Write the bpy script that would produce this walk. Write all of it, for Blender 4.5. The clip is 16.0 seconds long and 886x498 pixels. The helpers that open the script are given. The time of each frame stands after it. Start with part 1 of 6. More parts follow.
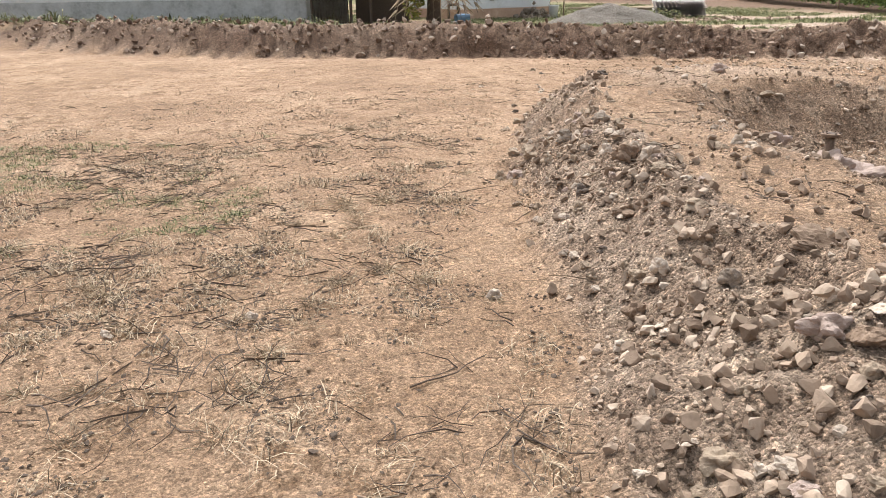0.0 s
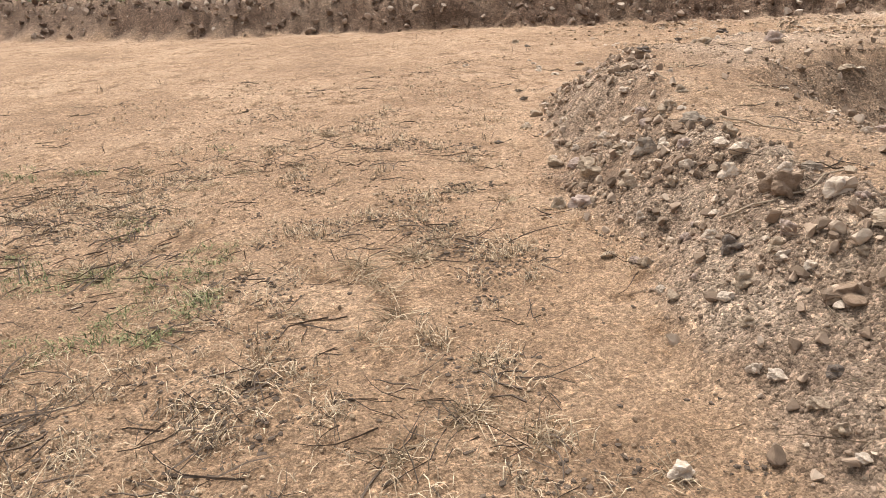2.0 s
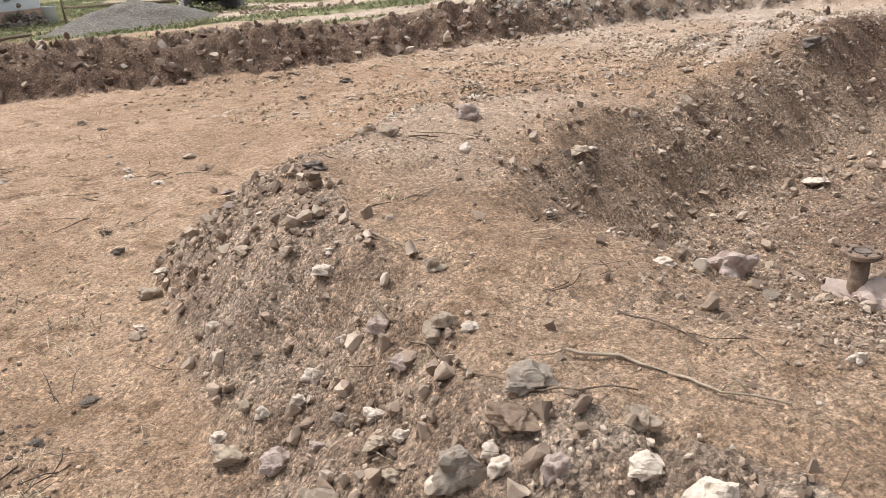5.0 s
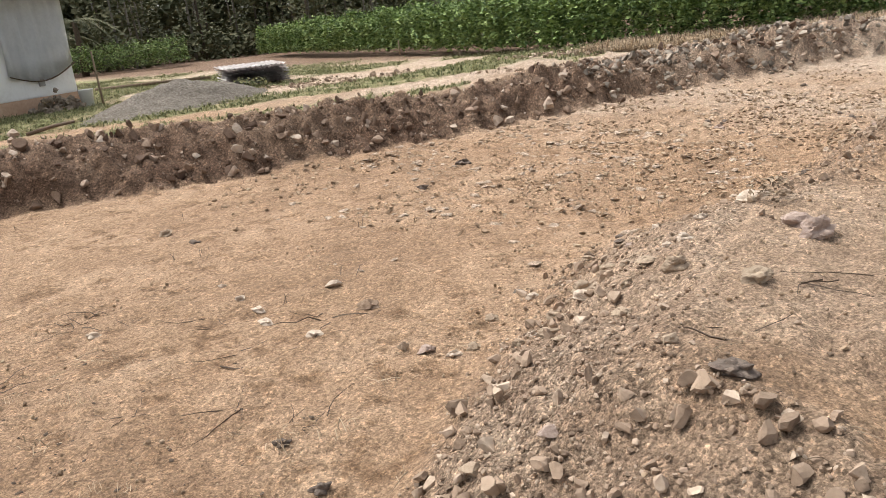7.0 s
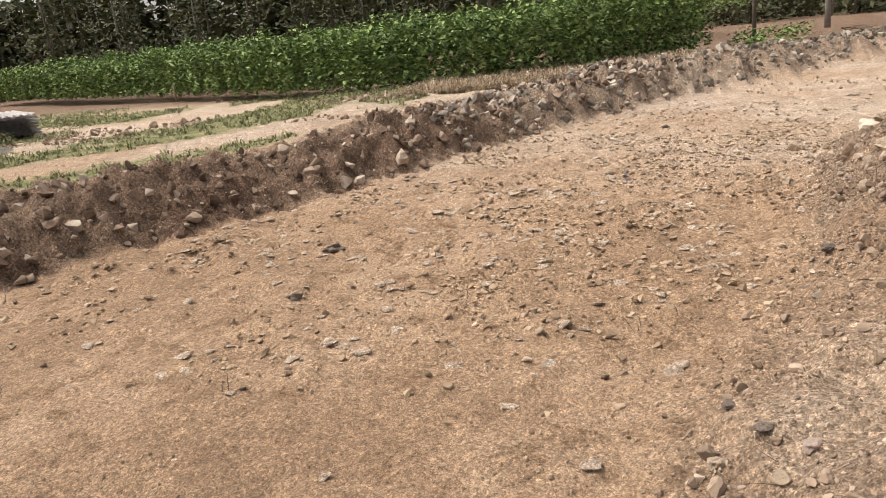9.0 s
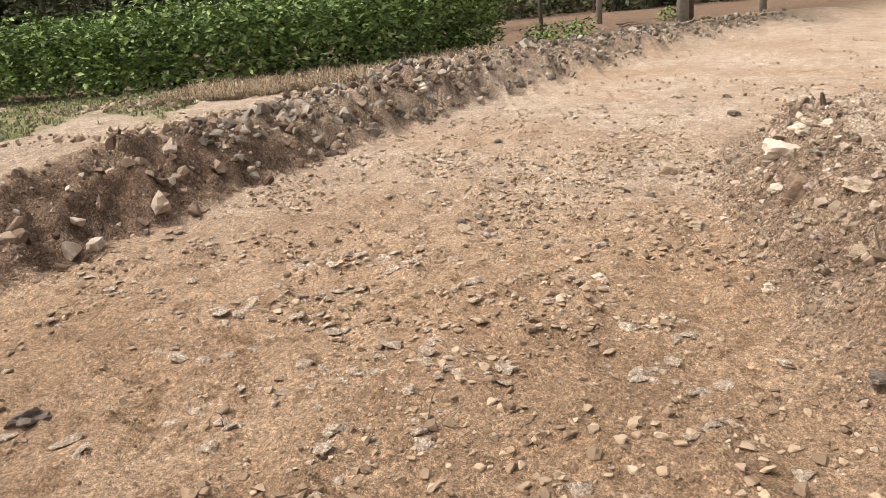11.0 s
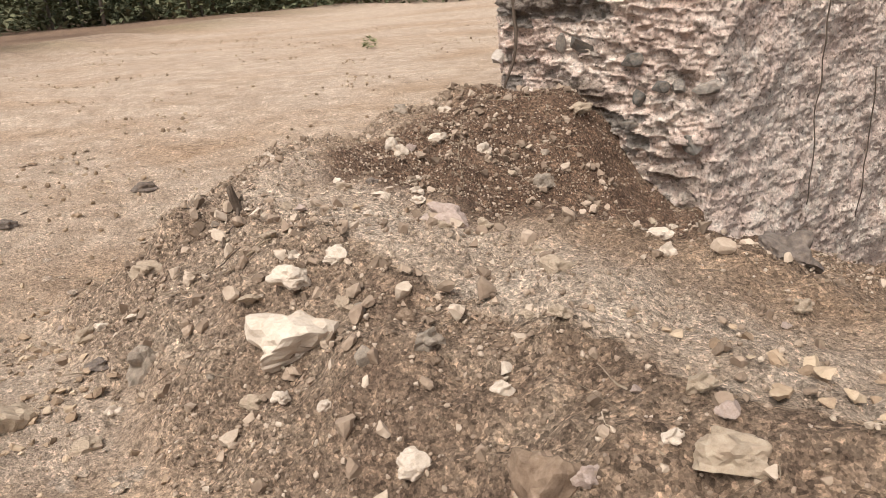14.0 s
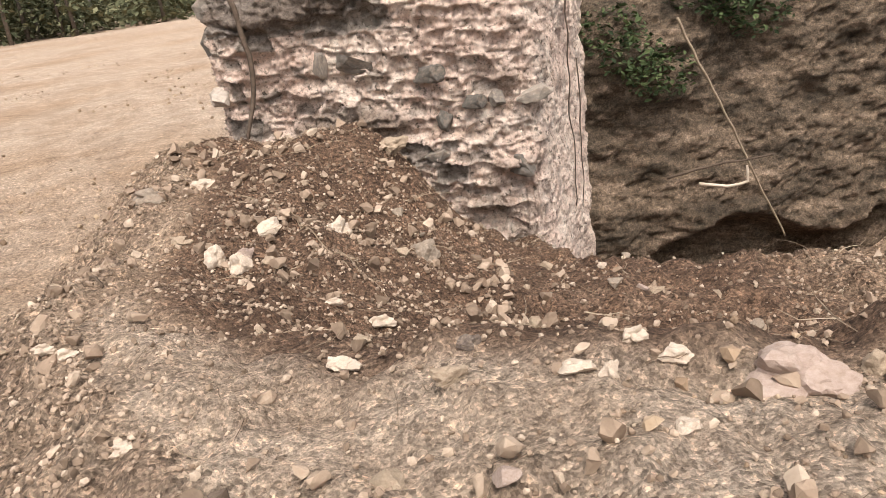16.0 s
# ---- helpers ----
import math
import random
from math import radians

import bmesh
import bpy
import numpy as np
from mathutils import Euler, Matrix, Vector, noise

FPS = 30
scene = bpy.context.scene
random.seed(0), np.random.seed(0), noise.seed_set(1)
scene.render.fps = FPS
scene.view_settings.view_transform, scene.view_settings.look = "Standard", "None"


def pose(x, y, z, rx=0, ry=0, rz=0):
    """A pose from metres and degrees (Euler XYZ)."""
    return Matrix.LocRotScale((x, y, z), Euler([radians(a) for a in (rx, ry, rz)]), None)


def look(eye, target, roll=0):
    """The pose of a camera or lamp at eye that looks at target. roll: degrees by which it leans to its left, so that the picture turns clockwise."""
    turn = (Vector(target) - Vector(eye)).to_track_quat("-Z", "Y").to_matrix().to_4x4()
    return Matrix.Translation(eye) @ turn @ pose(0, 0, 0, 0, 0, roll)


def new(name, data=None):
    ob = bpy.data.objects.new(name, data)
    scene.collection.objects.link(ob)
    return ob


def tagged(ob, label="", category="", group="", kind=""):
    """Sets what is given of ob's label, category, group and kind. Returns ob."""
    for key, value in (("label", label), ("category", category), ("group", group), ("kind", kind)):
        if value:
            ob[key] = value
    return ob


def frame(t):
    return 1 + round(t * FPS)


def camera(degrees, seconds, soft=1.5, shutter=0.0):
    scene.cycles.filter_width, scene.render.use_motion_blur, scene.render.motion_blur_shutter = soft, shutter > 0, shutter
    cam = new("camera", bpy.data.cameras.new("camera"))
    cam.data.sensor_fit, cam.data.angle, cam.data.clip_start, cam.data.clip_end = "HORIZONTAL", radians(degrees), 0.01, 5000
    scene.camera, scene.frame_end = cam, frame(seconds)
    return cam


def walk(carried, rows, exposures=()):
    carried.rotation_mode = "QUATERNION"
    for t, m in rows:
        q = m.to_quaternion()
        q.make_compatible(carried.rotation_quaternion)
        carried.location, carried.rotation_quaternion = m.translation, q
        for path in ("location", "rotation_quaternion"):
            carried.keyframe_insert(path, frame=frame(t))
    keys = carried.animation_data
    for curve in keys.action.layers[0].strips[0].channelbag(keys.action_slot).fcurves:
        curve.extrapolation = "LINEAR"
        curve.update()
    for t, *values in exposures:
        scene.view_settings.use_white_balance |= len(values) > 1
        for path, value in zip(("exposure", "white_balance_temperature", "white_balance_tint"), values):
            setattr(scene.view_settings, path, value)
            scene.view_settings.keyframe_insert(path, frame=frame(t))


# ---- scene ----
cam = camera(62.7, 16.0, soft=0.65)
PATH = [
    (0, (0.203, 0.39, 1.336), (0.765, 2.183, 0.652), -0.9),
    (0.5, (0.133, 0.839, 1.338), (0.708, 2.635, 0.674), -1.9),
    (1, (0.119, 1.226, 1.337), (0.696, 3.011, 0.642), -2.6),
    (1.5, (0.173, 1.695, 1.333), (0.754, 3.46, 0.591), -2.8),
    (2, (0.19, 2.114, 1.327), (0.88, 3.825, 0.555), -2.7),
    (2.5, (0.403, 2.487, 1.33), (1.361, 4.055, 0.541), -3.2),
    (3, (0.705, 2.892, 1.351), (1.861, 4.295, 0.517), -3.3),
    (3.5, (0.888, 3.239, 1.333), (2.16, 4.5, 0.444), -3.4),
    (4, (1.122, 3.58, 1.359), (2.493, 4.722, 0.454), -3.2),
    (4.1, (1.188, 3.662, 1.357), (2.575, 4.781, 0.448), -3.0),
    (4.5, (1.441, 4.014, 1.378), (2.886, 5.102, 0.523), -3.3),
    (5, (1.584, 4.488, 1.417), (3.068, 5.591, 0.657), -3.4),
    (5.2, (1.629, 4.662, 1.428), (3.119, 5.791, 0.719), -4.2),
    (7.3, (2.29, 6.912, 1.449), (3.812, 8.063, 0.851), -6.4),
    (7.5, (2.378, 7.141, 1.426), (3.935, 8.246, 0.833), -6.2),
    (8, (2.696, 7.624, 1.426), (4.361, 8.571, 0.85), -5.7),
    (8.5, (3.134, 8.038, 1.444), (4.887, 8.819, 0.88), -5.8),
    (10.8, (5.574, 9.033, 1.454), (7.468, 9.197, 0.834), -5.2),
    (11, (5.813, 9.061, 1.453), (7.709, 9.142, 0.822), -5.1),
    (11.5, (6.426, 9.096, 1.429), (8.305, 8.914, 0.769), -4.8),
    (12, (7.043, 8.984, 1.397), (8.86, 8.488, 0.724), -4.0),
    (12.5, (7.669, 8.972, 1.365), (9.352, 8.133, 0.684), -3.0),
    (13, (8.181, 8.829, 1.352), (9.691, 7.712, 0.665), -2.8),
    (13.5, (8.774, 8.597, 1.387), (10.048, 7.217, 0.701), -3.2),
    (14, (9.331, 8.406, 1.361), (10.33, 6.819, 0.667), -4.4),
    (14.5, (9.901, 8.056, 1.308), (10.61, 6.326, 0.599), -5.9),
    (15, (10.504, 7.72, 1.308), (10.898, 5.896, 0.588), -7.1),
    (15.5, (10.989, 7.483, 1.321), (11.097, 5.624, 0.591), -7.8),
    (16, (11.632, 7.12, 1.278), (11.446, 5.265, 0.552), -7.5),
]
walk(cam, [(t, look(eye, target, roll)) for t, eye, target, roll in PATH], [(0, 0.08, 6150, 9), (1, 0.02, 6400, 10), (2, 0.0, 6550, 10), (3.5, -0.02, 6100, 9), (5, -0.09, 6000, 9), (7.5, -0.12, 6500, 9), (8.7, -0.2, 6650, 10), (10.8, -0.17, 6650, 10), (13, -0.38, 6450, 10), (14.5, -0.32, 6450, 10), (16, -0.18, 6600, 12)])

# ---- light: bright hazy overcast, a wide soft sun high in the north ----
world = bpy.data.worlds.new("sky")
scene.world = world
world.use_nodes = True
wn = world.node_tree
sky = wn.nodes.new("ShaderNodeTexSky")
sky.sky_type, sky.sun_disc = "NISHITA", False
sky.sun_elevation, sky.sun_rotation = radians(58), radians(0)
sky.dust_density, sky.air_density, sky.ozone_density = 6.0, 1.0, 0.6
desat = wn.nodes.new("ShaderNodeHueSaturation")
desat.inputs["Saturation"].default_value = 0.25
wn.links.new(sky.outputs[0], desat.inputs["Color"])
wn.links.new(desat.outputs[0], wn.nodes["Background"].inputs[0])
wn.nodes["Background"].inputs[1].default_value = 0.265
sun = new("sun", bpy.data.lights.new("sun", "SUN"))
sun.data.energy, sun.data.angle, sun.data.color = 2.3, radians(10), (1.0, 0.93, 0.84)
sun.matrix_world = look((0, 46, 73), (0, 0, 0))

# ---- materials ----
def ramp(nt, src, stops):
    n = nt.nodes.new("ShaderNodeValToRGB")
    el = n.color_ramp.elements
    while len(el) < len(stops):
        el.new(0.5)
    for e, (p, c) in zip(el, stops):
        e.position, e.color = p, (*c, 1) if len(c) == 3 else c
    nt.links.new(src, n.inputs[0])
    return n.outputs[0]


def tex(nt, coord, scale, detail=6, rough=0.6, kind="Noise"):
    n = nt.nodes.new("ShaderNodeTex" + kind)
    n.inputs["Scale"].default_value = scale
    if kind == "Noise":
        n.inputs["Detail"].default_value, n.inputs["Roughness"].default_value = detail, rough
    nt.links.new(coord, n.inputs["Vector"])
    return n.outputs[0]


def mix(nt, fac, a, b, mode="MIX"):
    n = nt.nodes.new("ShaderNodeMix")
    n.data_type, n.blend_type = "RGBA", mode
    for sock, v in ((n.inputs[0], fac), (n.inputs[6], a), (n.inputs[7], b)):
        if isinstance(v, (int, float)):
            sock.default_value = v
        elif isinstance(v, tuple):
            sock.default_value = (*v, 1)
        else:
            nt.links.new(v, sock)
    return n.outputs[2]


def val(nt, op, a, b=0.0):
    n = nt.nodes.new("ShaderNodeMath")
    n.operation = op
    for sock, v in zip(n.inputs, (a, b)):
        if isinstance(v, (int, float)):
            sock.default_value = v
        else:
            nt.links.new(v, sock)
    return n.outputs[0]


def base_mat(name, rough=0.95):
    m = bpy.data.materials.new(name)
    m.use_nodes = True
    nt = m.node_tree
    b = nt.nodes["Principled BSDF"]
    b.inputs["Roughness"].default_value = rough
    b.inputs["Specular IOR Level"].default_value = 0.25
    return m, nt, b


def bump(nt, b, height, strength, dist):
    n = nt.nodes.new("ShaderNodeBump")
    n.inputs["Strength"].default_value, n.inputs["Distance"].default_value = strength, dist
    nt.links.new(height, n.inputs["Height"])
    nt.links.new(n.outputs[0], b.inputs["Normal"])


def where(nt):
    return nt.nodes.new("ShaderNodeNewGeometry").outputs["Position"]


def plain(name, stops, scale=8.0, rough=0.9, bumps=0.3, dist=0.01, metal=0.0, island=0.0, dust=0.0):
    """A two-scale mottled material: colours by noise, fine relief; island varies piece by piece."""
    m, nt, b = base_mat(name, rough)
    co = nt.nodes.new("ShaderNodeTexCoord").outputs["Object"]
    f = val(nt, "ADD", val(nt, "MULTIPLY", tex(nt, co, scale), 0.65), val(nt, "MULTIPLY", tex(nt, co, scale * 7), 0.35))
    if island:
        g = nt.nodes.new("ShaderNodeNewGeometry").outputs["Random Per Island"]
        o = nt.nodes.new("ShaderNodeObjectInfo").outputs["Random"]
        r = val(nt, "FRACT", val(nt, "ADD", g, o))
        f = val(nt, "ADD", f, val(nt, "MULTIPLY", val(nt, "SUBTRACT", r, 0.5), island))
    col = ramp(nt, f, stops)
    if dust:
        d = ramp(nt, tex(nt, co, scale * 0.45, 7, 0.7), [(0.47, (0, 0, 0)), (0.68, (dust, dust, dust))])
        col = mix(nt, d, col, (0.34, 0.25, 0.18))
    nt.links.new(col, b.inputs["Base Color"])
    b.inputs["Metallic"].default_value = metal
    bump(nt, b, val(nt, "ADD", tex(nt, co, scale * 5, 8, 0.7), val(nt, "MULTIPLY", tex(nt, co, scale * 1.4, 6, 0.65), 0.8)), bumps, dist)
    return m


def soil_material():
    m, nt, b = base_mat("soil", 0.97)
    p = where(nt)
    a = nt.nodes.new("ShaderNodeAttribute")
    a.attribute_name = "soil"
    sep = nt.nodes.new("ShaderNodeSeparateColor")
    nt.links.new(a.outputs["Color"], sep.inputs[0])
    heap, grass, red = sep.outputs[0], sep.outputs[1], sep.outputs[2]
    big = tex(nt, p, 0.55, 5, 0.6)
    mid = tex(nt, p, 3.2, 6, 0.65)
    fine = tex(nt, p, 38, 8, 0.75)
    grit = tex(nt, p, 140, 4, 0.7)
    sand = ramp(nt, val(nt, "ADD", val(nt, "MULTIPLY", big, 0.6), val(nt, "MULTIPLY", mid, 0.4)),
                [(0.34, (0.25, 0.163, 0.102)), (0.46, (0.335, 0.222, 0.141)), (0.54, (0.39, 0.265, 0.173)), (0.68, (0.46, 0.329, 0.225))])
    dark = ramp(nt, mid, [(0.3, (0.161, 0.108, 0.076)), (0.5, (0.263, 0.186, 0.131)), (0.7, (0.346, 0.264, 0.195))])
    rust = ramp(nt, mid, [(0.3, (0.093, 0.056, 0.037)), (0.6, (0.167, 0.105, 0.071)), (0.75, (0.223, 0.155, 0.112))])
    turf = ramp(nt, mid, [(0.35, (0.322, 0.259, 0.161)), (0.52, (0.196, 0.196, 0.084)), (0.68, (0.112, 0.133, 0.049))])
    litter = ramp(nt, tex(nt, p, 4.6, 8, 0.72), [(0.52, (1, 1, 1)), (0.58, (0.70, 0.66, 0.61)), (0.66, (0.42, 0.38, 0.33))])
    sand = mix(nt, ramp(nt, big, [(0.40, (0.25, 0.25, 0.25)), (0.56, (0.95, 0.95, 0.95))]), sand, litter, "MULTIPLY")
    col = mix(nt, heap, sand, dark)
    bleached = ramp(nt, mid, [(0.3, (0.35, 0.265, 0.198)), (0.5, (0.46, 0.365, 0.285)), (0.7, (0.55, 0.455, 0.37))])
    col = mix(nt, a.outputs["Alpha"], col, bleached)
    col = mix(nt, red, col, rust)
    col = mix(nt, grass, col, turf)
    def cells(scale):
        n = nt.nodes.new("ShaderNodeTexVoronoi")
        n.inputs["Scale"].default_value = scale
        warp = nt.nodes.new("ShaderNodeVectorMath")
        warp.operation = "MULTIPLY_ADD"
        w = nt.nodes.new("ShaderNodeTexNoise")
        w.inputs["Scale"].default_value = scale * 1.3
        nt.links.new(p, w.inputs["Vector"])
        nt.links.new(w.outputs["Color"], warp.inputs[0])
        warp.inputs[1].default_value = (0.4 / scale,) * 3
        nt.links.new(p, warp.inputs[2])
        nt.links.new(warp.outputs[0], n.inputs["Vector"])
        sc = nt.nodes.new("ShaderNodeSeparateColor")
        nt.links.new(n.outputs["Color"], sc.inputs[0])
        return sc.outputs[0], n.outputs["Distance"]
    c1, d1 = cells(26)
    c2, d2 = cells(75)
    c3, d3 = cells(170)
    amount = val(nt, "MINIMUM", val(nt, "ADD", val(nt, "MULTIPLY", heap, 0.5), val(nt, "MULTIPLY", mid, 0.9)), 1.0)
    k1 = ramp(nt, c1, [(0.0, (0.62, 0.6, 0.58)), (0.3, (0.95, 0.94, 0.93)), (0.8, (1.05, 1.05, 1.05)), (1.0, (1.5, 1.48, 1.45))])
    k2 = ramp(nt, c2, [(0.0, (0.45, 0.43, 0.41)), (0.3, (0.9, 0.9, 0.89)), (0.75, (1.08, 1.07, 1.06)), (1.0, (1.75, 1.72, 1.68))])
    k3 = ramp(nt, c3, [(0.0, (0.55, 0.53, 0.5)), (0.5, (1.0, 1.0, 1.0)), (1.0, (1.6, 1.58, 1.55))])
    speck = ramp(nt, fine, [(0.34, (0.4, 0.37, 0.34)), (0.46, (0.9, 0.89, 0.88)), (0.55, (1.08, 1.08, 1.07)), (0.66, (1.6, 1.56, 1.5))])
    col = mix(nt, val(nt, "MULTIPLY", amount, 0.75), col, k1, "MULTIPLY")
    col = mix(nt, amount, col, k2, "MULTIPLY")
    col = mix(nt, 0.7, col, k3, "MULTIPLY")
    col = mix(nt, 0.8, col, speck, "MULTIPLY")
    nt.links.new(col, b.inputs["Base Color"])
    h = val(nt, "ADD", val(nt, "MULTIPLY", fine, 0.8), val(nt, "MULTIPLY", grit, 0.25))
    h = val(nt, "SUBTRACT", h, val(nt, "MULTIPLY", val(nt, "MULTIPLY", d2, amount), 0.5))
    h = val(nt, "SUBTRACT", h, val(nt, "MULTIPLY", val(nt, "MULTIPLY", d1, amount), 0.5))
    bump(nt, b, h, 1.0, 0.03)
    return m


SOIL = soil_material()
STONE = plain("stone", [(0.2, (0.17, 0.122, 0.086)), (0.42, (0.265, 0.192, 0.137)), (0.62, (0.35, 0.262, 0.19)), (0.9, (0.54, 0.435, 0.335))], 9, 0.95, 0.6, 0.0045, island=0.75, dust=0.6)
GREYROCK = plain("grey_rock", [(0.3, (0.151, 0.125, 0.099)), (0.55, (0.284, 0.230, 0.178)), (0.75, (0.409, 0.330, 0.255))], 9, 0.95, 0.6, 0.0045, dust=0.5)
WHITEROCK = plain("white_rock", [(0.3, (0.40, 0.315, 0.235)), (0.5, (0.56, 0.465, 0.37)), (0.7, (0.69, 0.60, 0.50))], 3.5, 0.95, 0.6, 0.0045, dust=0.65)
BROWNROCK = plain("brown_rock", [(0.3, (0.136, 0.088, 0.056)), (0.55, (0.240, 0.168, 0.116)), (0.75, (0.336, 0.256, 0.192))], 10, 0.95, 0.6, 0.0045, dust=0.6)
TANROCK = plain("tan_rock", [(0.3, (0.242, 0.177, 0.121)), (0.5, (0.363, 0.282, 0.202)), (0.7, (0.468, 0.388, 0.290))], 11, 0.95, 0.6, 0.0045, dust=0.7)
def mortar_material():
    """Crumbling pale lime mortar; the stone attribute marks grey rubble and dark brown hollows."""
    m, nt, b = base_mat("mortar", 0.97)
    p = where(nt)
    a = nt.nodes.new("ShaderNodeAttribute")
    a.attribute_name = "stone"
    sep = nt.nodes.new("ShaderNodeSeparateColor")
    nt.links.new(a.outputs["Color"], sep.inputs[0])
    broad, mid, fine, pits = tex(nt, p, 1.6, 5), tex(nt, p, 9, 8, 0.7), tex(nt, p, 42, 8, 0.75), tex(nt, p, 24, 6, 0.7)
    col = ramp(nt, mid, [(0.30, (0.34, 0.25, 0.195)), (0.40, (0.60, 0.465, 0.38)), (0.50, (0.76, 0.62, 0.525)), (0.66, (0.86, 0.76, 0.66))])
    col = mix(nt, ramp(nt, broad, [(0.42, (0, 0, 0)), (0.6, (0.5, 0.5, 0.5))]), col, (0.66, 0.48, 0.40))
    grey = ramp(nt, mid, [(0.3, (0.10, 0.09, 0.078)), (0.5, (0.22, 0.195, 0.17)), (0.7, (0.38, 0.335, 0.29))])
    col = mix(nt, sep.outputs[0], col, grey)
    # dark brown colour for the places the second channel marks
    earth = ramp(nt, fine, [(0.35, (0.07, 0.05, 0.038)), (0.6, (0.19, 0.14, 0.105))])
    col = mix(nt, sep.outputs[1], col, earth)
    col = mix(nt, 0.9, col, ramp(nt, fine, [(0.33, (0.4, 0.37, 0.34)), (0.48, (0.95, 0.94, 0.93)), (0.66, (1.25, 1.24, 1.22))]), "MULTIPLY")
    # low spots of the pit relief are darkened in the colour too
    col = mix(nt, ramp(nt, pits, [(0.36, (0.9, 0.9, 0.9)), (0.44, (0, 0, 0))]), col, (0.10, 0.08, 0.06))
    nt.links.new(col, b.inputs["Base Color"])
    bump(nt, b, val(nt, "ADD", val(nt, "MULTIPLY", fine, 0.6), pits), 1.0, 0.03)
    return m


def cliff_material():
    """Layered dark earth with pale seams and embedded grit."""
    m, nt, b = base_mat("pit_earth", 0.97)
    p = where(nt)
    flat = nt.nodes.new("ShaderNodeMapping")
    flat.inputs["Scale"].default_value = (1.0, 1.0, 3.2)
    nt.links.new(p, flat.inputs["Vector"])
    q = flat.outputs[0]
    beds, mid, fine, grit = tex(nt, q, 1.1, 6, 0.65), tex(nt, q, 5, 8, 0.7), tex(nt, p, 24, 8, 0.75), tex(nt, p, 60, 6, 0.75)
    col = ramp(nt, val(nt, "ADD", val(nt, "MULTIPLY", beds, 0.55), val(nt, "MULTIPLY", mid, 0.45)),
               [(0.36, (0.050, 0.040, 0.030)), (0.46, (0.112, 0.086, 0.063)), (0.54, (0.185, 0.138, 0.100)), (0.66, (0.40, 0.305, 0.235))])
    col = mix(nt, 0.9, col, ramp(nt, fine, [(0.34, (0.4, 0.38, 0.35)), (0.5, (1.0, 1.0, 0.98)), (0.68, (1.8, 1.72, 1.6))]), "MULTIPLY")
    col = mix(nt, 0.8, col, ramp(nt, grit, [(0.36, (0.5, 0.48, 0.46)), (0.52, (1.0, 1.0, 1.0)), (0.68, (1.8, 1.75, 1.65))]), "MULTIPLY")
    nt.links.new(col, b.inputs["Base Color"])
    bump(nt, b, val(nt, "ADD", val(nt, "MULTIPLY", fine, 0.7), val(nt, "MULTIPLY", grit, 0.3)), 1.0, 0.05)
    return m


MORTAR = mortar_material()
CLIFF = cliff_material()
WOOD = plain("weathered_wood", [(0.3, (0.13, 0.09, 0.06)), (0.6, (0.30, 0.23, 0.16)), (0.8, (0.42, 0.34, 0.25))], 25, 0.9, 0.4, 0.004, island=0.5)
DARKWOOD = plain("dark_wood", [(0.3, (0.05, 0.035, 0.025)), (0.6, (0.13, 0.095, 0.07)), (0.8, (0.22, 0.17, 0.13))], 25, 0.9, 0.4, 0.004)
STRAW = plain("dry_straw", [(0.2, (0.16, 0.12, 0.08)), (0.5, (0.40, 0.30, 0.20)), (0.8, (0.62, 0.50, 0.35))], 20, 0.95, 0.0, 0.01, island=0.8)
GREEN = plain("green_blades", [(0.2, (0.09, 0.10, 0.045)), (0.5, (0.19, 0.20, 0.09)), (0.8, (0.33, 0.31, 0.16))], 20, 0.9, 0.0, 0.01, island=0.8)
LEAF = plain("crop_leaf", [(0.2, (0.05, 0.088, 0.024)), (0.5, (0.14, 0.21, 0.055)), (0.8, (0.31, 0.40, 0.14))], 3, 0.7, 0.0, 0.01, island=0.8)
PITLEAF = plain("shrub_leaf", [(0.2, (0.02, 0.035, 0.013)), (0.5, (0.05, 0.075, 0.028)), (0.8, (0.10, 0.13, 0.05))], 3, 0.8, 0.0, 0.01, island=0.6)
RUST = plain("rusty_iron", [(0.3, (0.09, 0.06, 0.045)), (0.5, (0.19, 0.13, 0.09)), (0.7, (0.32, 0.24, 0.18))], 30, 0.8, 0.3, 0.003, metal=0.3)
PLASTER = plain("whitewash", [(0.25, (0.651, 0.640, 0.609)), (0.5, (0.819, 0.819, 0.798)), (0.8, (0.882, 0.882, 0.871))], 1.5, 0.9, 0.15, 0.01)

# ---- terrain ----
# TERRAIN BEGIN
def lattice(ix, iy, seed):
    n = np.sin(ix * 127.1 + iy * 311.7 + seed * 74.7) * 43758.5453
    return n - np.floor(n)


def vnoise(x, y, seed=0):
    ix, iy = np.floor(x), np.floor(y)
    fx, fy = x - ix, y - iy
    fx, fy = fx * fx * (3 - 2 * fx), fy * fy * (3 - 2 * fy)
    a, b = lattice(ix, iy, seed), lattice(ix + 1, iy, seed)
    c, d = lattice(ix, iy + 1, seed), lattice(ix + 1, iy + 1, seed)
    return (a + (b - a) * fx) * (1 - fy) + (c + (d - c) * fx) * fy - 0.5


def fbm(x, y, octaves=4, seed=0):
    total, amp = 0.0, 1.0
    for k in range(octaves):
        total = total + amp * vnoise(x * 2 ** k + 3.7 * k, y * 2 ** k - 1.3 * k, seed + k)
        amp *= 0.55
    return total


def smooth(t):
    t = np.clip(t, 0, 1)
    return t * t * (3 - 2 * t)


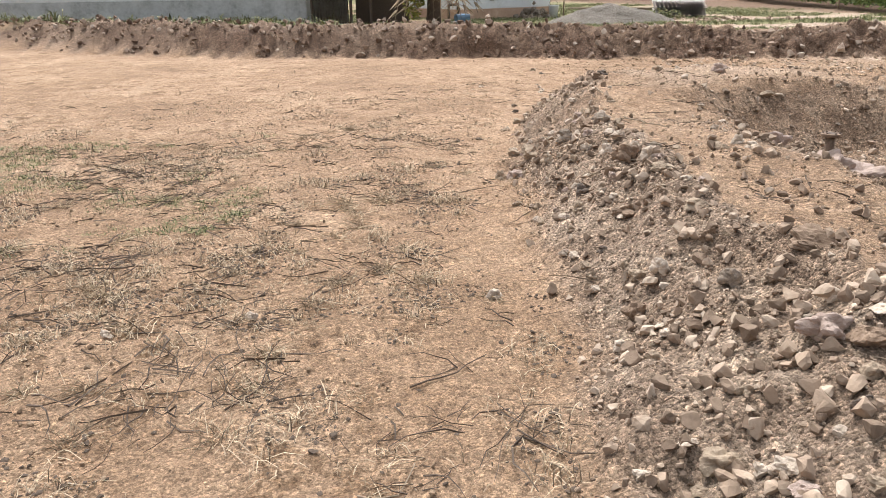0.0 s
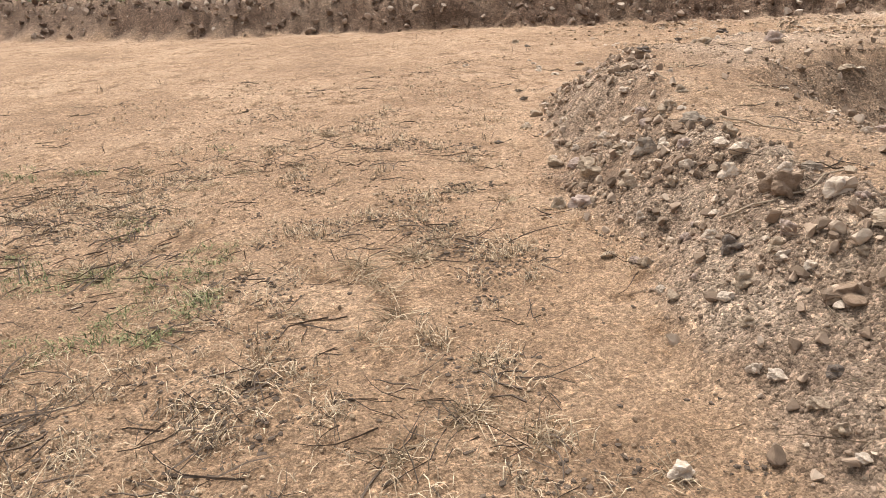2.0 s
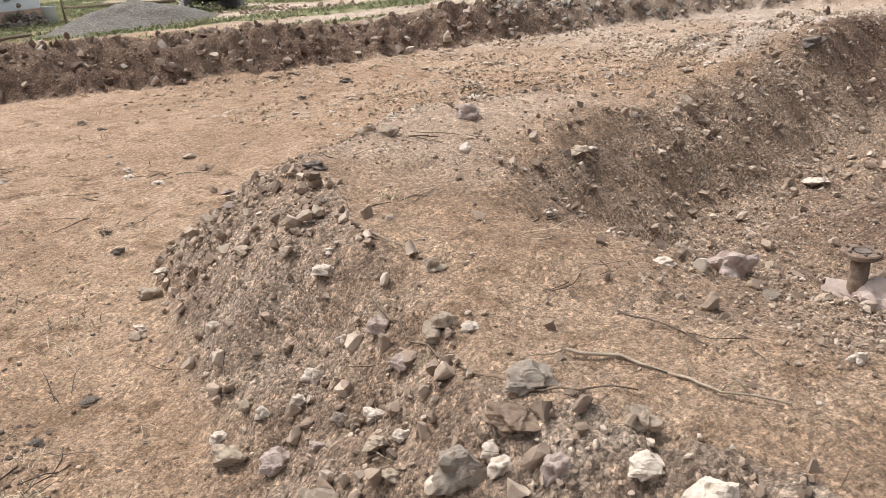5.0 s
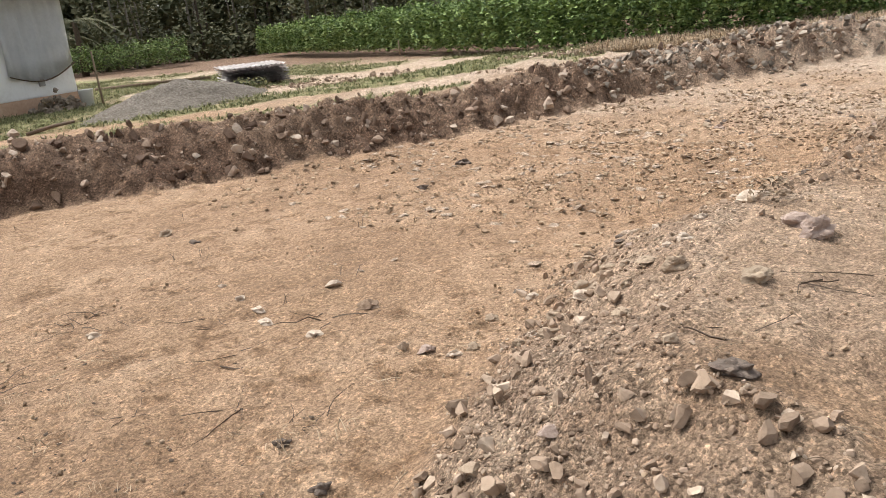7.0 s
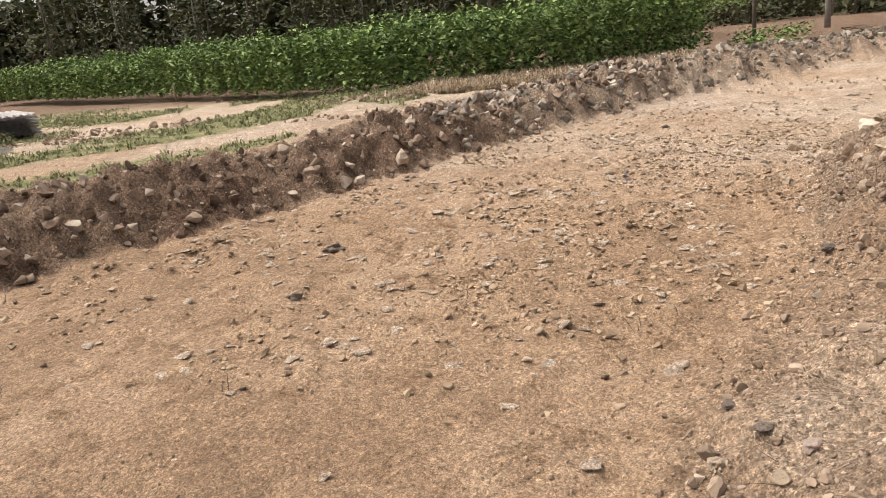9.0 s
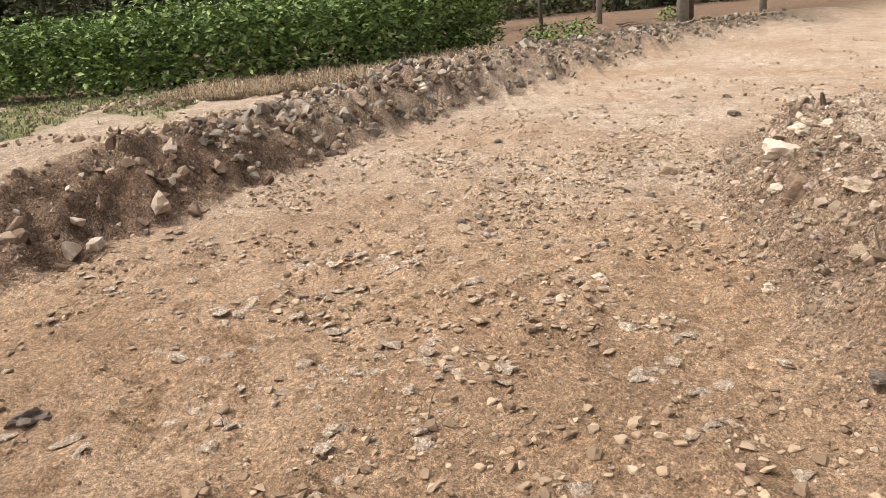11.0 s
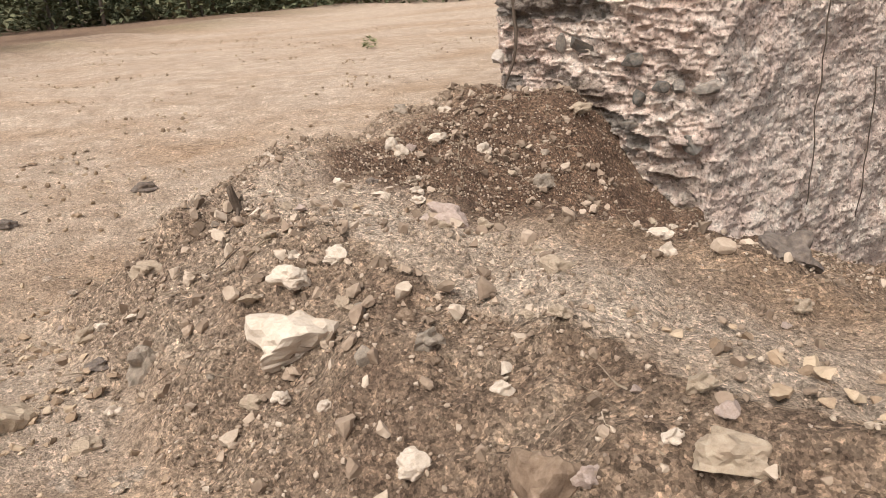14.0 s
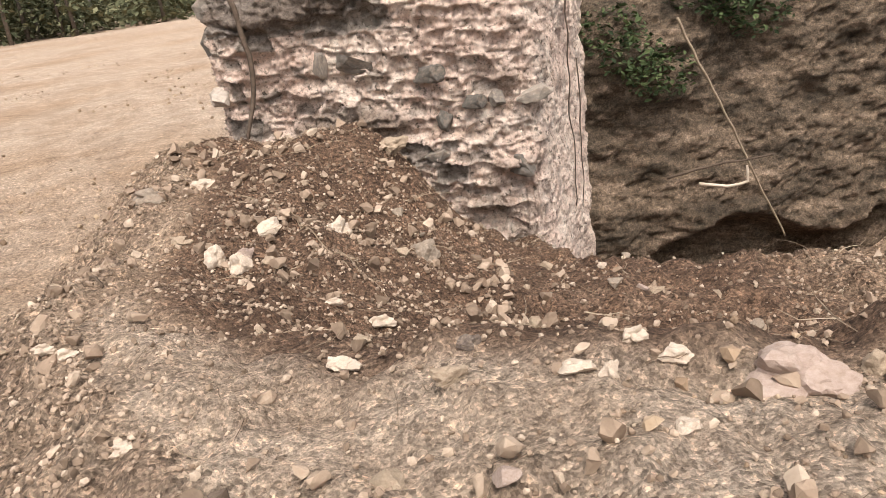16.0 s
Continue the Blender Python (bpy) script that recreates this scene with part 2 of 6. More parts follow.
# crest of the spoil heap round the pit: x, y, height
CREST = [
    (0.9, -3.0, 0.28), (1.5, 0.2, 0.3), (2.15, 2.0, 0.3), (2.55, 3.2, 0.34), (2.75, 4.0, 0.38), (2.95, 4.85, 0.35),
    (3.2, 5.6, 0.33), (3.6, 6.5, 0.4), (4.15, 7.1, 0.44), (5.0, 7.3, 0.42), (5.85, 7.4, 0.44), (6.8, 7.1, 0.34),
    (7.8, 6.8, 0.32), (8.7, 6.75, 0.34), (9.5, 6.85, 0.38), (10.5, 6.55, 0.42), (11.2, 6.3, 0.43), (12.0, 6.0, 0.42),
    (12.5, 5.2, 0.36), (12.6, 4.2, 0.33), (12.7, 2.6, 0.42),
]
# outer run, flat width inside, inner run, inner level along the crest
PROFILE = [
    (0.8, 0.8, 0.9, 0.1), (0.8, 0.8, 0.9, 0.1), (0.9, 0.9, 0.7, 0.05), (0.85, 0.9, 0.5, 0.0), (0.8, 0.7, 0.6, 0.0),
    (0.7, 0.5, 1.3, -0.05), (0.72, 0.4, 2.0, -0.2), (0.75, 0.5, 1.6, -0.2), (0.95, 0.8, 0.8, -0.2), (1.1, 0.7, 0.9, -0.22),
    (1.1, 0.7, 0.9, -0.22), (1.1, 0.6, 1.0, -0.24), (1.1, 0.6, 1.0, -0.25), (1.05, 0.6, 1.1, -0.25), (0.85, 0.7, 1.1, -0.25),
    (0.95, 0.7, 0.9, -0.22), (0.95, 0.5, 1.1, -0.2), (0.95, 0.4, 1.5, -0.15), (0.9, 0.2, 1.7, -0.2), (0.7, 0.1, 1.7, -0.25),
    (0.7, 0.1, 2.0, -0.6),
]
RING = [(c[0], c[1]) for c in CREST] + [(12.55, 1.85), (10.7, 2.25), (9.15, -1.5), (8.8, -9.0), (0.5, -9.0)]
PIT = [(3.5, 2.3), (3.58, 3.3), (3.85, 3.75), (4.25, 4.08), (4.75, 4.32), (5.1, 4.45), (5.4, 4.3), (5.6, 3.9), (6.2, 3.75), (7.2, 4.15), (8.2, 4.3),
       (8.9, 4.3), (9.5, 4.2), (9.95, 4.05), (10.2, 3.8), (10.45, 3.3), (10.5, 2.6), (9.6, -2.4), (6.0, -2.8), (3.4, -2.8), (3.2, 0.5)]
BANK = [(-60, 56), (-14, 29.5), (-4.9, 22.6), (-1.85, 19.3), (0.8, 17.0), (5.7, 14.3), (7.6, 13.25), (9.1, 12.65), (11.1, 11.85), (13.2, 10.9),
        (15.4, 9.9), (17.3, 8.8), (21.2, 6.1), (27.5, 1.4), (32, -4), (35, -12), (40, -30), (44, -60), (60, -140)]


def near_line(x, y, line):
    """Distance to a polyline, its side (positive on its left), and segment and fraction of the nearest place."""
    best = np.full(x.shape, 1e9)
    side, seg, frac = np.zeros(x.shape), np.zeros(x.shape, int), np.zeros(x.shape)
    for k in range(len(line) - 1):
        ax, ay = line[k][:2]
        dx, dy = line[k + 1][0] - ax, line[k + 1][1] - ay
        t = np.clip(((x - ax) * dx + (y - ay) * dy) / (dx * dx + dy * dy), 0, 1)
        d = np.hypot(x - ax - t * dx, y - ay - t * dy)
        m = d < best
        best = np.where(m, d, best)
        side = np.where(m, np.sign(dx * (y - ay) - dy * (x - ax)), side)
        seg, frac = np.where(m, k, seg), np.where(m, t, frac)
    return best, side, seg, frac


def inside(x, y, poly):
    r = np.zeros(x.shape, bool)
    for k in range(len(poly)):
        (ax, ay), (bx, by) = poly[k - 1], poly[k]
        if ay != by:
            r ^= ((ay > y) != (by > y)) & (x < (bx - ax) * (y - ay) / (by - ay) + ax)
    return r


def terrain(x, y, detail=True):
    """Height of the ground and the shares of heap earth, grass and red earth at x, y."""
    x, y = np.asarray(x, float), np.asarray(y, float)
    wx, wy = x + 0.22 * fbm(x * 1.3, y * 1.3, 3, 11), y + 0.22 * fbm(x * 1.3, y * 1.3, 3, 17)
    h = -0.09 + 0.03 * fbm(x * 0.4, y * 0.4, 3, 3)
    # far bank and the terrace behind it
    d, s, seg, fr = near_line(wx, wy, BANK)
    b = d * s
    right = smooth((x - 11) / 6)
    lip = 0.56 - 0.18 * smooth((x - 4) / 8) + 0.12 * smooth((x - 15) / 3) - 0.2 * smooth((x - 21) / 8) + 0.08 * fbm(x * 0.9, y * 0.9, 3, 23)
    terrace = 0.25 + 0.07 * smooth((x - 9) / 5) * (1 - smooth((b - 6) / 8)) - 0.1 * smooth((x - 22) / 8) - 0.12 * smooth((b - 4) / 4) * smooth((y - 14) / 5)
    slope = 0.95 + 0.5 * fbm(x * 0.7, y * 0.7, 3, 25)
    bank = (lip + 0.09) * (0.45 * smooth(b / (0.55 * slope)) + 0.55 * smooth(b / (1.15 * slope)))
    bank = bank - (lip - terrace) * smooth((b - 1.0) / 1.6)
    h = h + np.where(b > 0, bank, 0.0)
    heap = smooth((b + 0.05) / 0.2) * (1 - smooth((b - 0.95 - 0.5 * right) / 0.5))
    # the bank's brown earth, deepened so its colour also carries the face's shade
    brown = heap * (1 - right) * np.clip(0.74 + 0.6 * fbm(x * 1.1, y * 1.1, 3, 27), 0.3, 0.95)
    patch = fbm(x * 0.35, y * 0.5, 4, 41)
    path_d = near_line(wx, wy, [(6, 20), (10.5, 17.0), (14, 13.3), (17, 10.6), (22, 7.2), (30, 2)])[0]
    grass = smooth((b - 1.2) / 0.8) * smooth((patch + 0.24) / 0.3) * smooth((path_d - 0.5) / 0.6)
    # spoil heap
    d, s, seg, fr = near_line(wx, wy, CREST)
    c = np.hstack([np.array(CREST), np.array(PROFILE)])
    p = c[seg] + (c[np.minimum(seg + 1, len(c) - 1)] - c[seg]) * fr[..., None]
    zc, run, flat, irun, level = (p[..., k] for k in range(2, 7))
    zc = zc + 0.07 * fbm(x * 1.7, y * 1.7, 3, 29)
    ins = inside(wx, wy, RING)
    out_t = 1 - d / run
    outer = h + (zc - h) * smooth(0.12 + 0.88 * out_t) * (out_t > -0.136)
    inner = zc + (level - zc) * smooth((d - flat) / irun)
    h = np.where(ins, inner, outer)
    heap = np.maximum(heap, np.where(ins, 0.6 * smooth((d - flat * 0.8) / 0.4) + 0.16 + 0.2 * smooth((x - 8.5) / 1.5), smooth(out_t * 3 + 0.3)))
    red = np.where(ins, smooth((x - 9.3) / 0.8) * smooth((d - flat + 0.12) / 0.25), 0.0) * 0.9
    red = np.maximum(red, np.where(ins, 0.0, brown * (b > -0.1)))
    # sandy track worn over the heap between the plateau and the pipe
    sandy = np.exp(-(((x - 3.95) / 0.75) ** 2 + ((y - 5.75) / 0.8) ** 2)) + np.exp(-(((x - 4.7) / 0.9) ** 2 + ((y - 7.0) / 0.45) ** 2))
    heap = heap * (1 - 0.9 * np.clip(sandy, 0, 1))
    # crumbling red bench beside the pipe
    bench = np.exp(-(((x - 6.0) / 0.5) ** 2 + ((y - 4.5) / 0.42) ** 2))
    h, red = h + 0.2 * bench, np.maximum(red, np.clip(1.2 * bench, 0, 0.9))
    # earth slumped against the rubble wall
    h = h + 0.46 * np.exp(-(((x - 11.5) / 0.5) ** 2 + ((y - 2.7) / 0.85) ** 2))
    # the western shoulder is lower at its foot
    h = h - 0.07 * np.exp(-(((x - 2.75) / 0.4) ** 2 + ((y - 5.9) / 0.6) ** 2))
    north = smooth((x - 4.2) / 0.6) * (1 - smooth((x - 8.3) / 0.8)) * (y > 6.3) * (b < -0.5)
    heap = heap * (1 - 0.5 * north)
    # pit
    d, s, seg, fr = near_line(wx, wy, PIT + PIT[:1])
    pit = np.where(inside(wx, wy, PIT), d, 0.0)
    h = h - 4.3 * smooth(pit / 0.32)
    red = np.maximum(red, smooth(pit / 0.1) * 0.7)
    heap = np.maximum(heap, smooth(pit / 0.1))
    # high ground behind the pit
    back = smooth((-3.0 - wy) / 0.25) * smooth((9.5 - wx) / 0.6) * smooth((wx + 2.0) / 3)
    h = h * (1 - back) + back * (1.25 + 0.15 * fbm(x, y, 3, 51))
    heap, red = np.maximum(heap, back), red * (1 - back)
    litter = smooth((b - 1.0) / 2) * smooth((x - 21) / 4)
    red, grass = np.maximum(red, 0.8 * litter), grass * (1 - litter)
    if detail:
        onbank = np.clip(heap, 0, 1) * (b > -0.1)
        rough = 0.022 + 0.062 * np.clip(heap, 0, 1) + 0.09 * onbank + 0.02 * smooth((x - 5) / 4) * smooth((b + 6) / 4)
        h = h + rough * fbm(x * 4.5, y * 4.5, 4, 61) + 0.016 * fbm(x * 13, y * 13, 3, 71) + 0.05 * np.clip(heap, 0, 1) * np.abs(fbm(x * 7, y * 7, 3, 77))
        crust = smooth((fbm(x * 3.6, y * 3.6, 4, 63) - 0.06) / 0.05) + 0.7 * smooth((fbm(x * 9, y * 9, 3, 67) - 0.10) / 0.06)
        h = h + (0.006 + 0.014 * smooth((x - 5) / 4)) * crust * (1 - np.clip(grass, 0, 1)) * smooth((30 - x) / 8)
    return h, np.clip(heap, 0, 1), np.clip(grass, 0, 1), np.clip(red, 0, 1)
# TERRAIN END


def bleach(x, y, heap, red):
    """Share of dry, sun-bleached crust: the far track and the trodden crest at the east."""
    grey = 0.25 * heap * smooth((4.6 - x) / 1.2) * smooth((fbm(x * 0.9, y * 0.9, 3, 173) + 0.2) / 0.3)
    d = near_line(x, y, CREST)[0]
    grey = grey + 0.8 * smooth((0.75 - d) / 0.45) * inside(x, y, RING) * smooth((x - 8.2) / 0.8) * smooth((y - 5.0) / 0.8)
    grey = grey + 0.35 * smooth((1.0 - d) / 0.5) * smooth((x - 3.9) / 0.6) * smooth((7.2 - x) / 1.2) * (y > 6.2)
    return np.clip(grey + smooth((x - 9.5) / 3.5) * (1 - 0.62 * heap) * (1 - red) * (0.75 + 0.9 * fbm(x * 0.6, y * 0.6, 3, 171)), 0, 0.85)



def height(x, y):
    return float(terrain(np.array([x]), np.array([y]))[0][0])


def axis(lo, hi, step, far_lo, far_hi):
    pts = list(np.arange(lo, hi, step))
    s = step
    while pts[-1] < far_hi:
        s *= 1.13
        pts.append(pts[-1] + s)
    s = step
    while pts[0] > far_lo:
        s *= 1.13
        pts.insert(0, pts[0] - s)
    return np.array(pts)


def grid_mesh(name, co, nx, ny, flip=False):
    me = bpy.data.meshes.new(name)
    me.vertices.add(nx * ny)
    me.vertices.foreach_set("co", co.astype(np.float32).ravel())
    i = np.arange((ny - 1) * nx).reshape(ny - 1, nx)[:, :-1]
    quads = np.stack([i, i + 1, i + nx + 1, i + nx], -1).reshape(-1, 4)
    if flip:
        quads = quads[:, ::-1]
    n = len(quads)
    me.loops.add(n * 4)
    me.loops.foreach_set("vertex_index", quads.astype(np.int32).ravel())
    me.polygons.add(n)
    me.polygons.foreach_set("loop_start", np.arange(0, n * 4, 4, dtype=np.int32))
    me.polygons.foreach_set("use_smooth", np.ones(n, bool))
    me.update(calc_edges=True)
    return me


xs, ys = axis(-2.5, 14.5, 0.038, -450, 450), axis(1.2, 14.5, 0.038, -450, 450)
gx, gy = np.meshgrid(xs, ys)
hz, heap_s, grass_s, red_s = terrain(gx, gy)
me = grid_mesh("ground", np.stack([gx, gy, hz], -1), len(xs), len(ys))
att = me.color_attributes.new("soil", "FLOAT_COLOR", "POINT")
att.data.foreach_set("color", np.stack([heap_s, grass_s, red_s, bleach(gx, gy, heap_s, red_s)], -1).astype(np.float32).ravel())
me.materials.append(SOIL)
ground = tagged(new("ground", me), "bare tan soil ground with spoil heaps round an open pit", "ground", kind="structure")

# ---- mesh helpers ----
def mesh_from(name, bm, mat, smooth_faces=False):
    m = bpy.data.meshes.new(name)
    if smooth_faces:
        for f in bm.faces:
            f.smooth = True
    bm.to_mesh(m)
    bm.free()
    m.materials.append(mat)
    return m


def part(name, bm, mat, parent=None, label="", soft=False):
    ob = new(name, mesh_from(name, bm, mat, soft))
    ob.parent = parent
    if label:
        tagged(ob, label)
    return ob


def base(name, x, y, z, label, category, yaw=0.0, group="", kind=""):
    ob = new(name)
    ob.empty_display_size = 0.1
    ob.matrix_basis = pose(x, y, z, 0, 0, yaw)
    return tagged(ob, label, category, group, kind)


def prism(bm, poly, z0, z1):
    lo = [bm.verts.new((x, y, z0)) for x, y in poly]
    hi = [bm.verts.new((x, y, z1)) for x, y in poly]
    bm.faces.new(hi)
    bm.faces.new(lo[::-1])
    for k in range(len(poly)):
        bm.faces.new((lo[k - 1], lo[k], hi[k], hi[k - 1]))
    bmesh.ops.recalc_face_normals(bm, faces=bm.faces[:])


def box(bm, x0, y0, z0, x1, y1, z1, bevel=0.0):
    made = bmesh.ops.create_cube(bm, size=1.0, matrix=Matrix.Translation(((x0 + x1) / 2, (y0 + y1) / 2, (z0 + z1) / 2)) @ Matrix.Diagonal((x1 - x0, y1 - y0, z1 - z0, 1)))
    if bevel:
        edges = {e for v in made["verts"] for e in v.link_edges}
        bmesh.ops.bevel(bm, geom=list(edges), offset=bevel, segments=2, affect="EDGES")


def tube(bm, pts, r0, r1, sides=6):
    """A tapering round rod along pts."""
    rings = []
    pts = [Vector(p) for p in pts]
    for k, p in enumerate(pts):
        d = (pts[min(k + 1, len(pts) - 1)] - pts[max(k - 1, 0)]).normalized()
        a = d.cross(Vector((0.31, 0.17, 0.93)))
        a = (a if a.length > 0.01 else d.cross(Vector((1, 0, 0)))).normalized()
        b = d.cross(a)
        r = r0 + (r1 - r0) * k / (len(pts) - 1)
        rings.append([bm.verts.new(p + r * (math.cos(t) * a + math.sin(t) * b)) for t in (2 * math.pi * s / sides for s in range(sides))])
    for q, w in zip(rings, rings[1:]):
        for s in range(sides):
            bm.faces.new((q[s - 1], q[s], w[s], w[s - 1]))
    bm.faces.new(rings[0])
    bm.faces.new(rings[-1][::-1])
    bmesh.ops.recalc_face_normals(bm, faces=bm.faces[:])


def lathe(bm, profile, sides=20, cx=0.0, cy=0.0):
    rings = [[bm.verts.new((cx + r * math.cos(2 * math.pi * s / sides), cy + r * math.sin(2 * math.pi * s / sides), z)) for s in range(sides)] for r, z in profile]
    for q, w in zip(rings, rings[1:]):
        for s in range(sides):
            bm.faces.new((q[s - 1], q[s], w[s], w[s - 1]))
    bm.faces.new(rings[0][::-1])
    bm.faces.new(rings[-1])
    bmesh.ops.recalc_face_normals(bm, faces=bm.faces[:])


def rock_shape(rnd, subdivisions, cuts, lump=0.16, near=0.2):
    """An angular stone about 1 across: a ball lumped by noise and cut by flat faces."""
    bm = bmesh.new()
    bmesh.ops.create_icosphere(bm, subdivisions=subdivisions, radius=0.5)
    off = Vector((rnd.random(), rnd.random(), rnd.random())) * 50
    for v in bm.verts:
        v.co *= 1 + lump * noise.noise(v.co * 2.4 + off) * 2
    for _ in range(cuts):
        n = Vector((rnd.gauss(0, 1), rnd.gauss(0, 1), rnd.gauss(0, 1))).normalized()
        d = rnd.uniform(near, near + 0.17)
        for v in bm.verts:
            over = v.co.dot(n) - d
            if over > 0:
                v.co -= n * over
    for v in bm.verts:
        v.co *= 1 + 0.15 * noise.noise(v.co * 5 + off) + 0.09 * noise.noise(v.co * 13 + off) + (0.05 * noise.noise(v.co * 31 + off) if subdivisions > 3 else 0)
    span = [max(v.co[k] for v in bm.verts) - min(v.co[k] for v in bm.verts) for k in range(3)]
    for v in bm.verts:
        v.co = Vector([v.co[k] / span[k] for k in range(3)])
    return bm


def arrays(bm):
    bmesh.ops.triangulate(bm, faces=bm.faces[:])
    bm.verts.index_update()
    vs = np.array([v.co[:] for v in bm.verts])
    fs = np.array([[v.index for v in f.verts] for f in bm.faces])
    bm.free()
    return vs, fs


def joined(name, vs, fs, mat, sm=False):
    me = bpy.data.meshes.new(name)
    me.vertices.add(len(vs))
    me.vertices.foreach_set("co", vs.astype(np.float32).ravel())
    n, k = fs.shape
    me.loops.add(n * k)
    me.loops.foreach_set("vertex_index", fs.astype(np.int32).ravel())
    me.polygons.add(n)
    me.polygons.foreach_set("loop_start", np.arange(0, n * k, k, dtype=np.int32))
    me.polygons.foreach_set("use_smooth", np.full(n, sm))
    me.update(calc_edges=True)
    me.materials.append(mat)
    return new(name, me)


RNG = np.random.default_rng(7)


def turns(n, tilt=math.pi):
    """n random rotations: any heading, tipped by up to tilt."""
    a, b, c = RNG.uniform(0, 2 * np.pi, n), RNG.uniform(-tilt, tilt, n), RNG.uniform(0, 2 * np.pi, n)
    ca, sa, cb, sb, cc, sc = np.cos(a), np.sin(a), np.cos(b), np.sin(b), np.cos(c), np.sin(c)
    o, i = np.zeros(n), np.ones(n)
    ra = np.stack([ca, -sa, o, sa, ca, o, o, o, i], -1).reshape(n, 3, 3)
    rb = np.stack([i, o, o, o, cb, -sb, o, sb, cb], -1).reshape(n, 3, 3)
    rc = np.stack([cc, -sc, o, sc, cc, o, o, o, i], -1).reshape(n, 3, 3)
    return ra @ rb @ rc


def scatter(name, shapes, places, sizes, mat, label, category, tilt=math.pi, squash=(0.6, 1.0), sink=0.15, sm=False):
    """Thousands of small pieces on the ground, joined into one mesh."""
    which = RNG.integers(0, len(shapes), len(places))
    vs, fs, at = [], [], 0
    for k, (sv, sf) in enumerate(shapes):
        m = which == k
        n = int(m.sum())
        if not n:
            continue
        sc = sizes[m][:, None] * np.stack([np.ones(n), RNG.uniform(0.6, 1, n), RNG.uniform(*squash, n)], -1)
        pts = np.einsum("nij,nvj->nvi", turns(n, tilt), sv[None] * sc[:, None, :])
        pts += places[m][:, None, :]
        pts[..., 2] += (sizes[m] * (0.5 - sink) * np.mean(squash))[:, None] if sink < 0.5 else 0
        vs.append(pts.reshape(-1, 3))
        fs.append((sf[None] + (np.arange(n) * len(sv))[:, None, None]).reshape(-1, sf.shape[1]) + at)
        at += n * len(sv)
    ob = joined(name, np.concatenate(vs), np.concatenate(fs), mat, sm)
    return tagged(ob, label, category, kind="stuff")


def sown(n, x0, x1, y0, y1, chance):
    """Random places on the ground, kept by a chance that depends on the soil there."""
    x, y = RNG.uniform(x0, x1, n), RNG.uniform(y0, y1, n)
    h, heap, grass, red = terrain(x, y)
    keep = RNG.random(n) < chance(x, y, h, heap, grass, red)
    return np.stack([x[keep], y[keep], h[keep]], -1)


# ---- pit face ----
def pit_cliff():
    cx, cz = np.meshgrid(np.linspace(0.5, 9.9, 330), np.linspace(-4.6, 1.35, 220))
    strata = 0.26 * fbm(cx * 0.9, cz * 1.4, 4, 81) + 0.11 * fbm(cx * 2.6, cz * 3.4, 4, 85) + 0.05 * fbm(cx * 7, cz * 9, 4, 88) + 0.05 * fbm(cx * 19, cz * 24, 3, 89)
    under = -0.55 * smooth((-2.5 + 0.25 * np.sin(cx * 2.1) - cz) / 0.35)
    cy = -1.6 + strata + under - 0.5 * smooth((cz - 0.3) / 1.2)
    m = grid_mesh("pit_cliff", np.stack([cx, cy, cz], -1), 330, 220, flip=True)
    m.materials.append(CLIFF)
    return tagged(new("pit_cliff", m), "dark layered earth face of the open pit", "pit wall", kind="structure")


pit_cliff()


# ---- rubble wall at the pit's corner ----
WALL = [(12.30, 1.35), (12.47, 2.25), (10.45, 2.68), (8.82, -1.45), (9.3, -2.1)]


def wall_at(s):
    """Place and outward normal of the wall's foot line, s metres along it."""
    for (ax, ay), (bx, by) in zip(WALL, WALL[1:]):
        d = math.hypot(bx - ax, by - ay)
        if s <= d:
            return ax + (bx - ax) * s / d, ay + (by - ay) * s / d, -(by - ay) / d, (bx - ax) / d
        s -= d
    return bx, by, -(by - ay) / d, (bx - ax) / d


def worley(u, v, seed):
    """Irregular cells of size 1: the cell's random number, and the gap to the next cell's centre."""
    iu, iv = np.floor(u).astype(int), np.floor(v).astype(int)
    d1, d2, pick = np.full(u.shape, 9.0), np.full(u.shape, 9.0), np.zeros(u.shape)
    for du in (-1, 0, 1):
        for dv in (-1, 0, 1):
            a, b = iu + du, iv + dv
            r = lattice(a, b, seed)
            d = np.hypot(a + 0.5 + 0.45 * r - u, b + 0.5 + 0.45 * lattice(a, b, seed + 1) - v)
            near = d < d1
            d2 = np.where(near, d1, np.minimum(d2, d))
            pick = np.where(near, lattice(a, b, seed + 2), pick)
            d1 = np.minimum(d1, d)
    return pick, d2 - d1


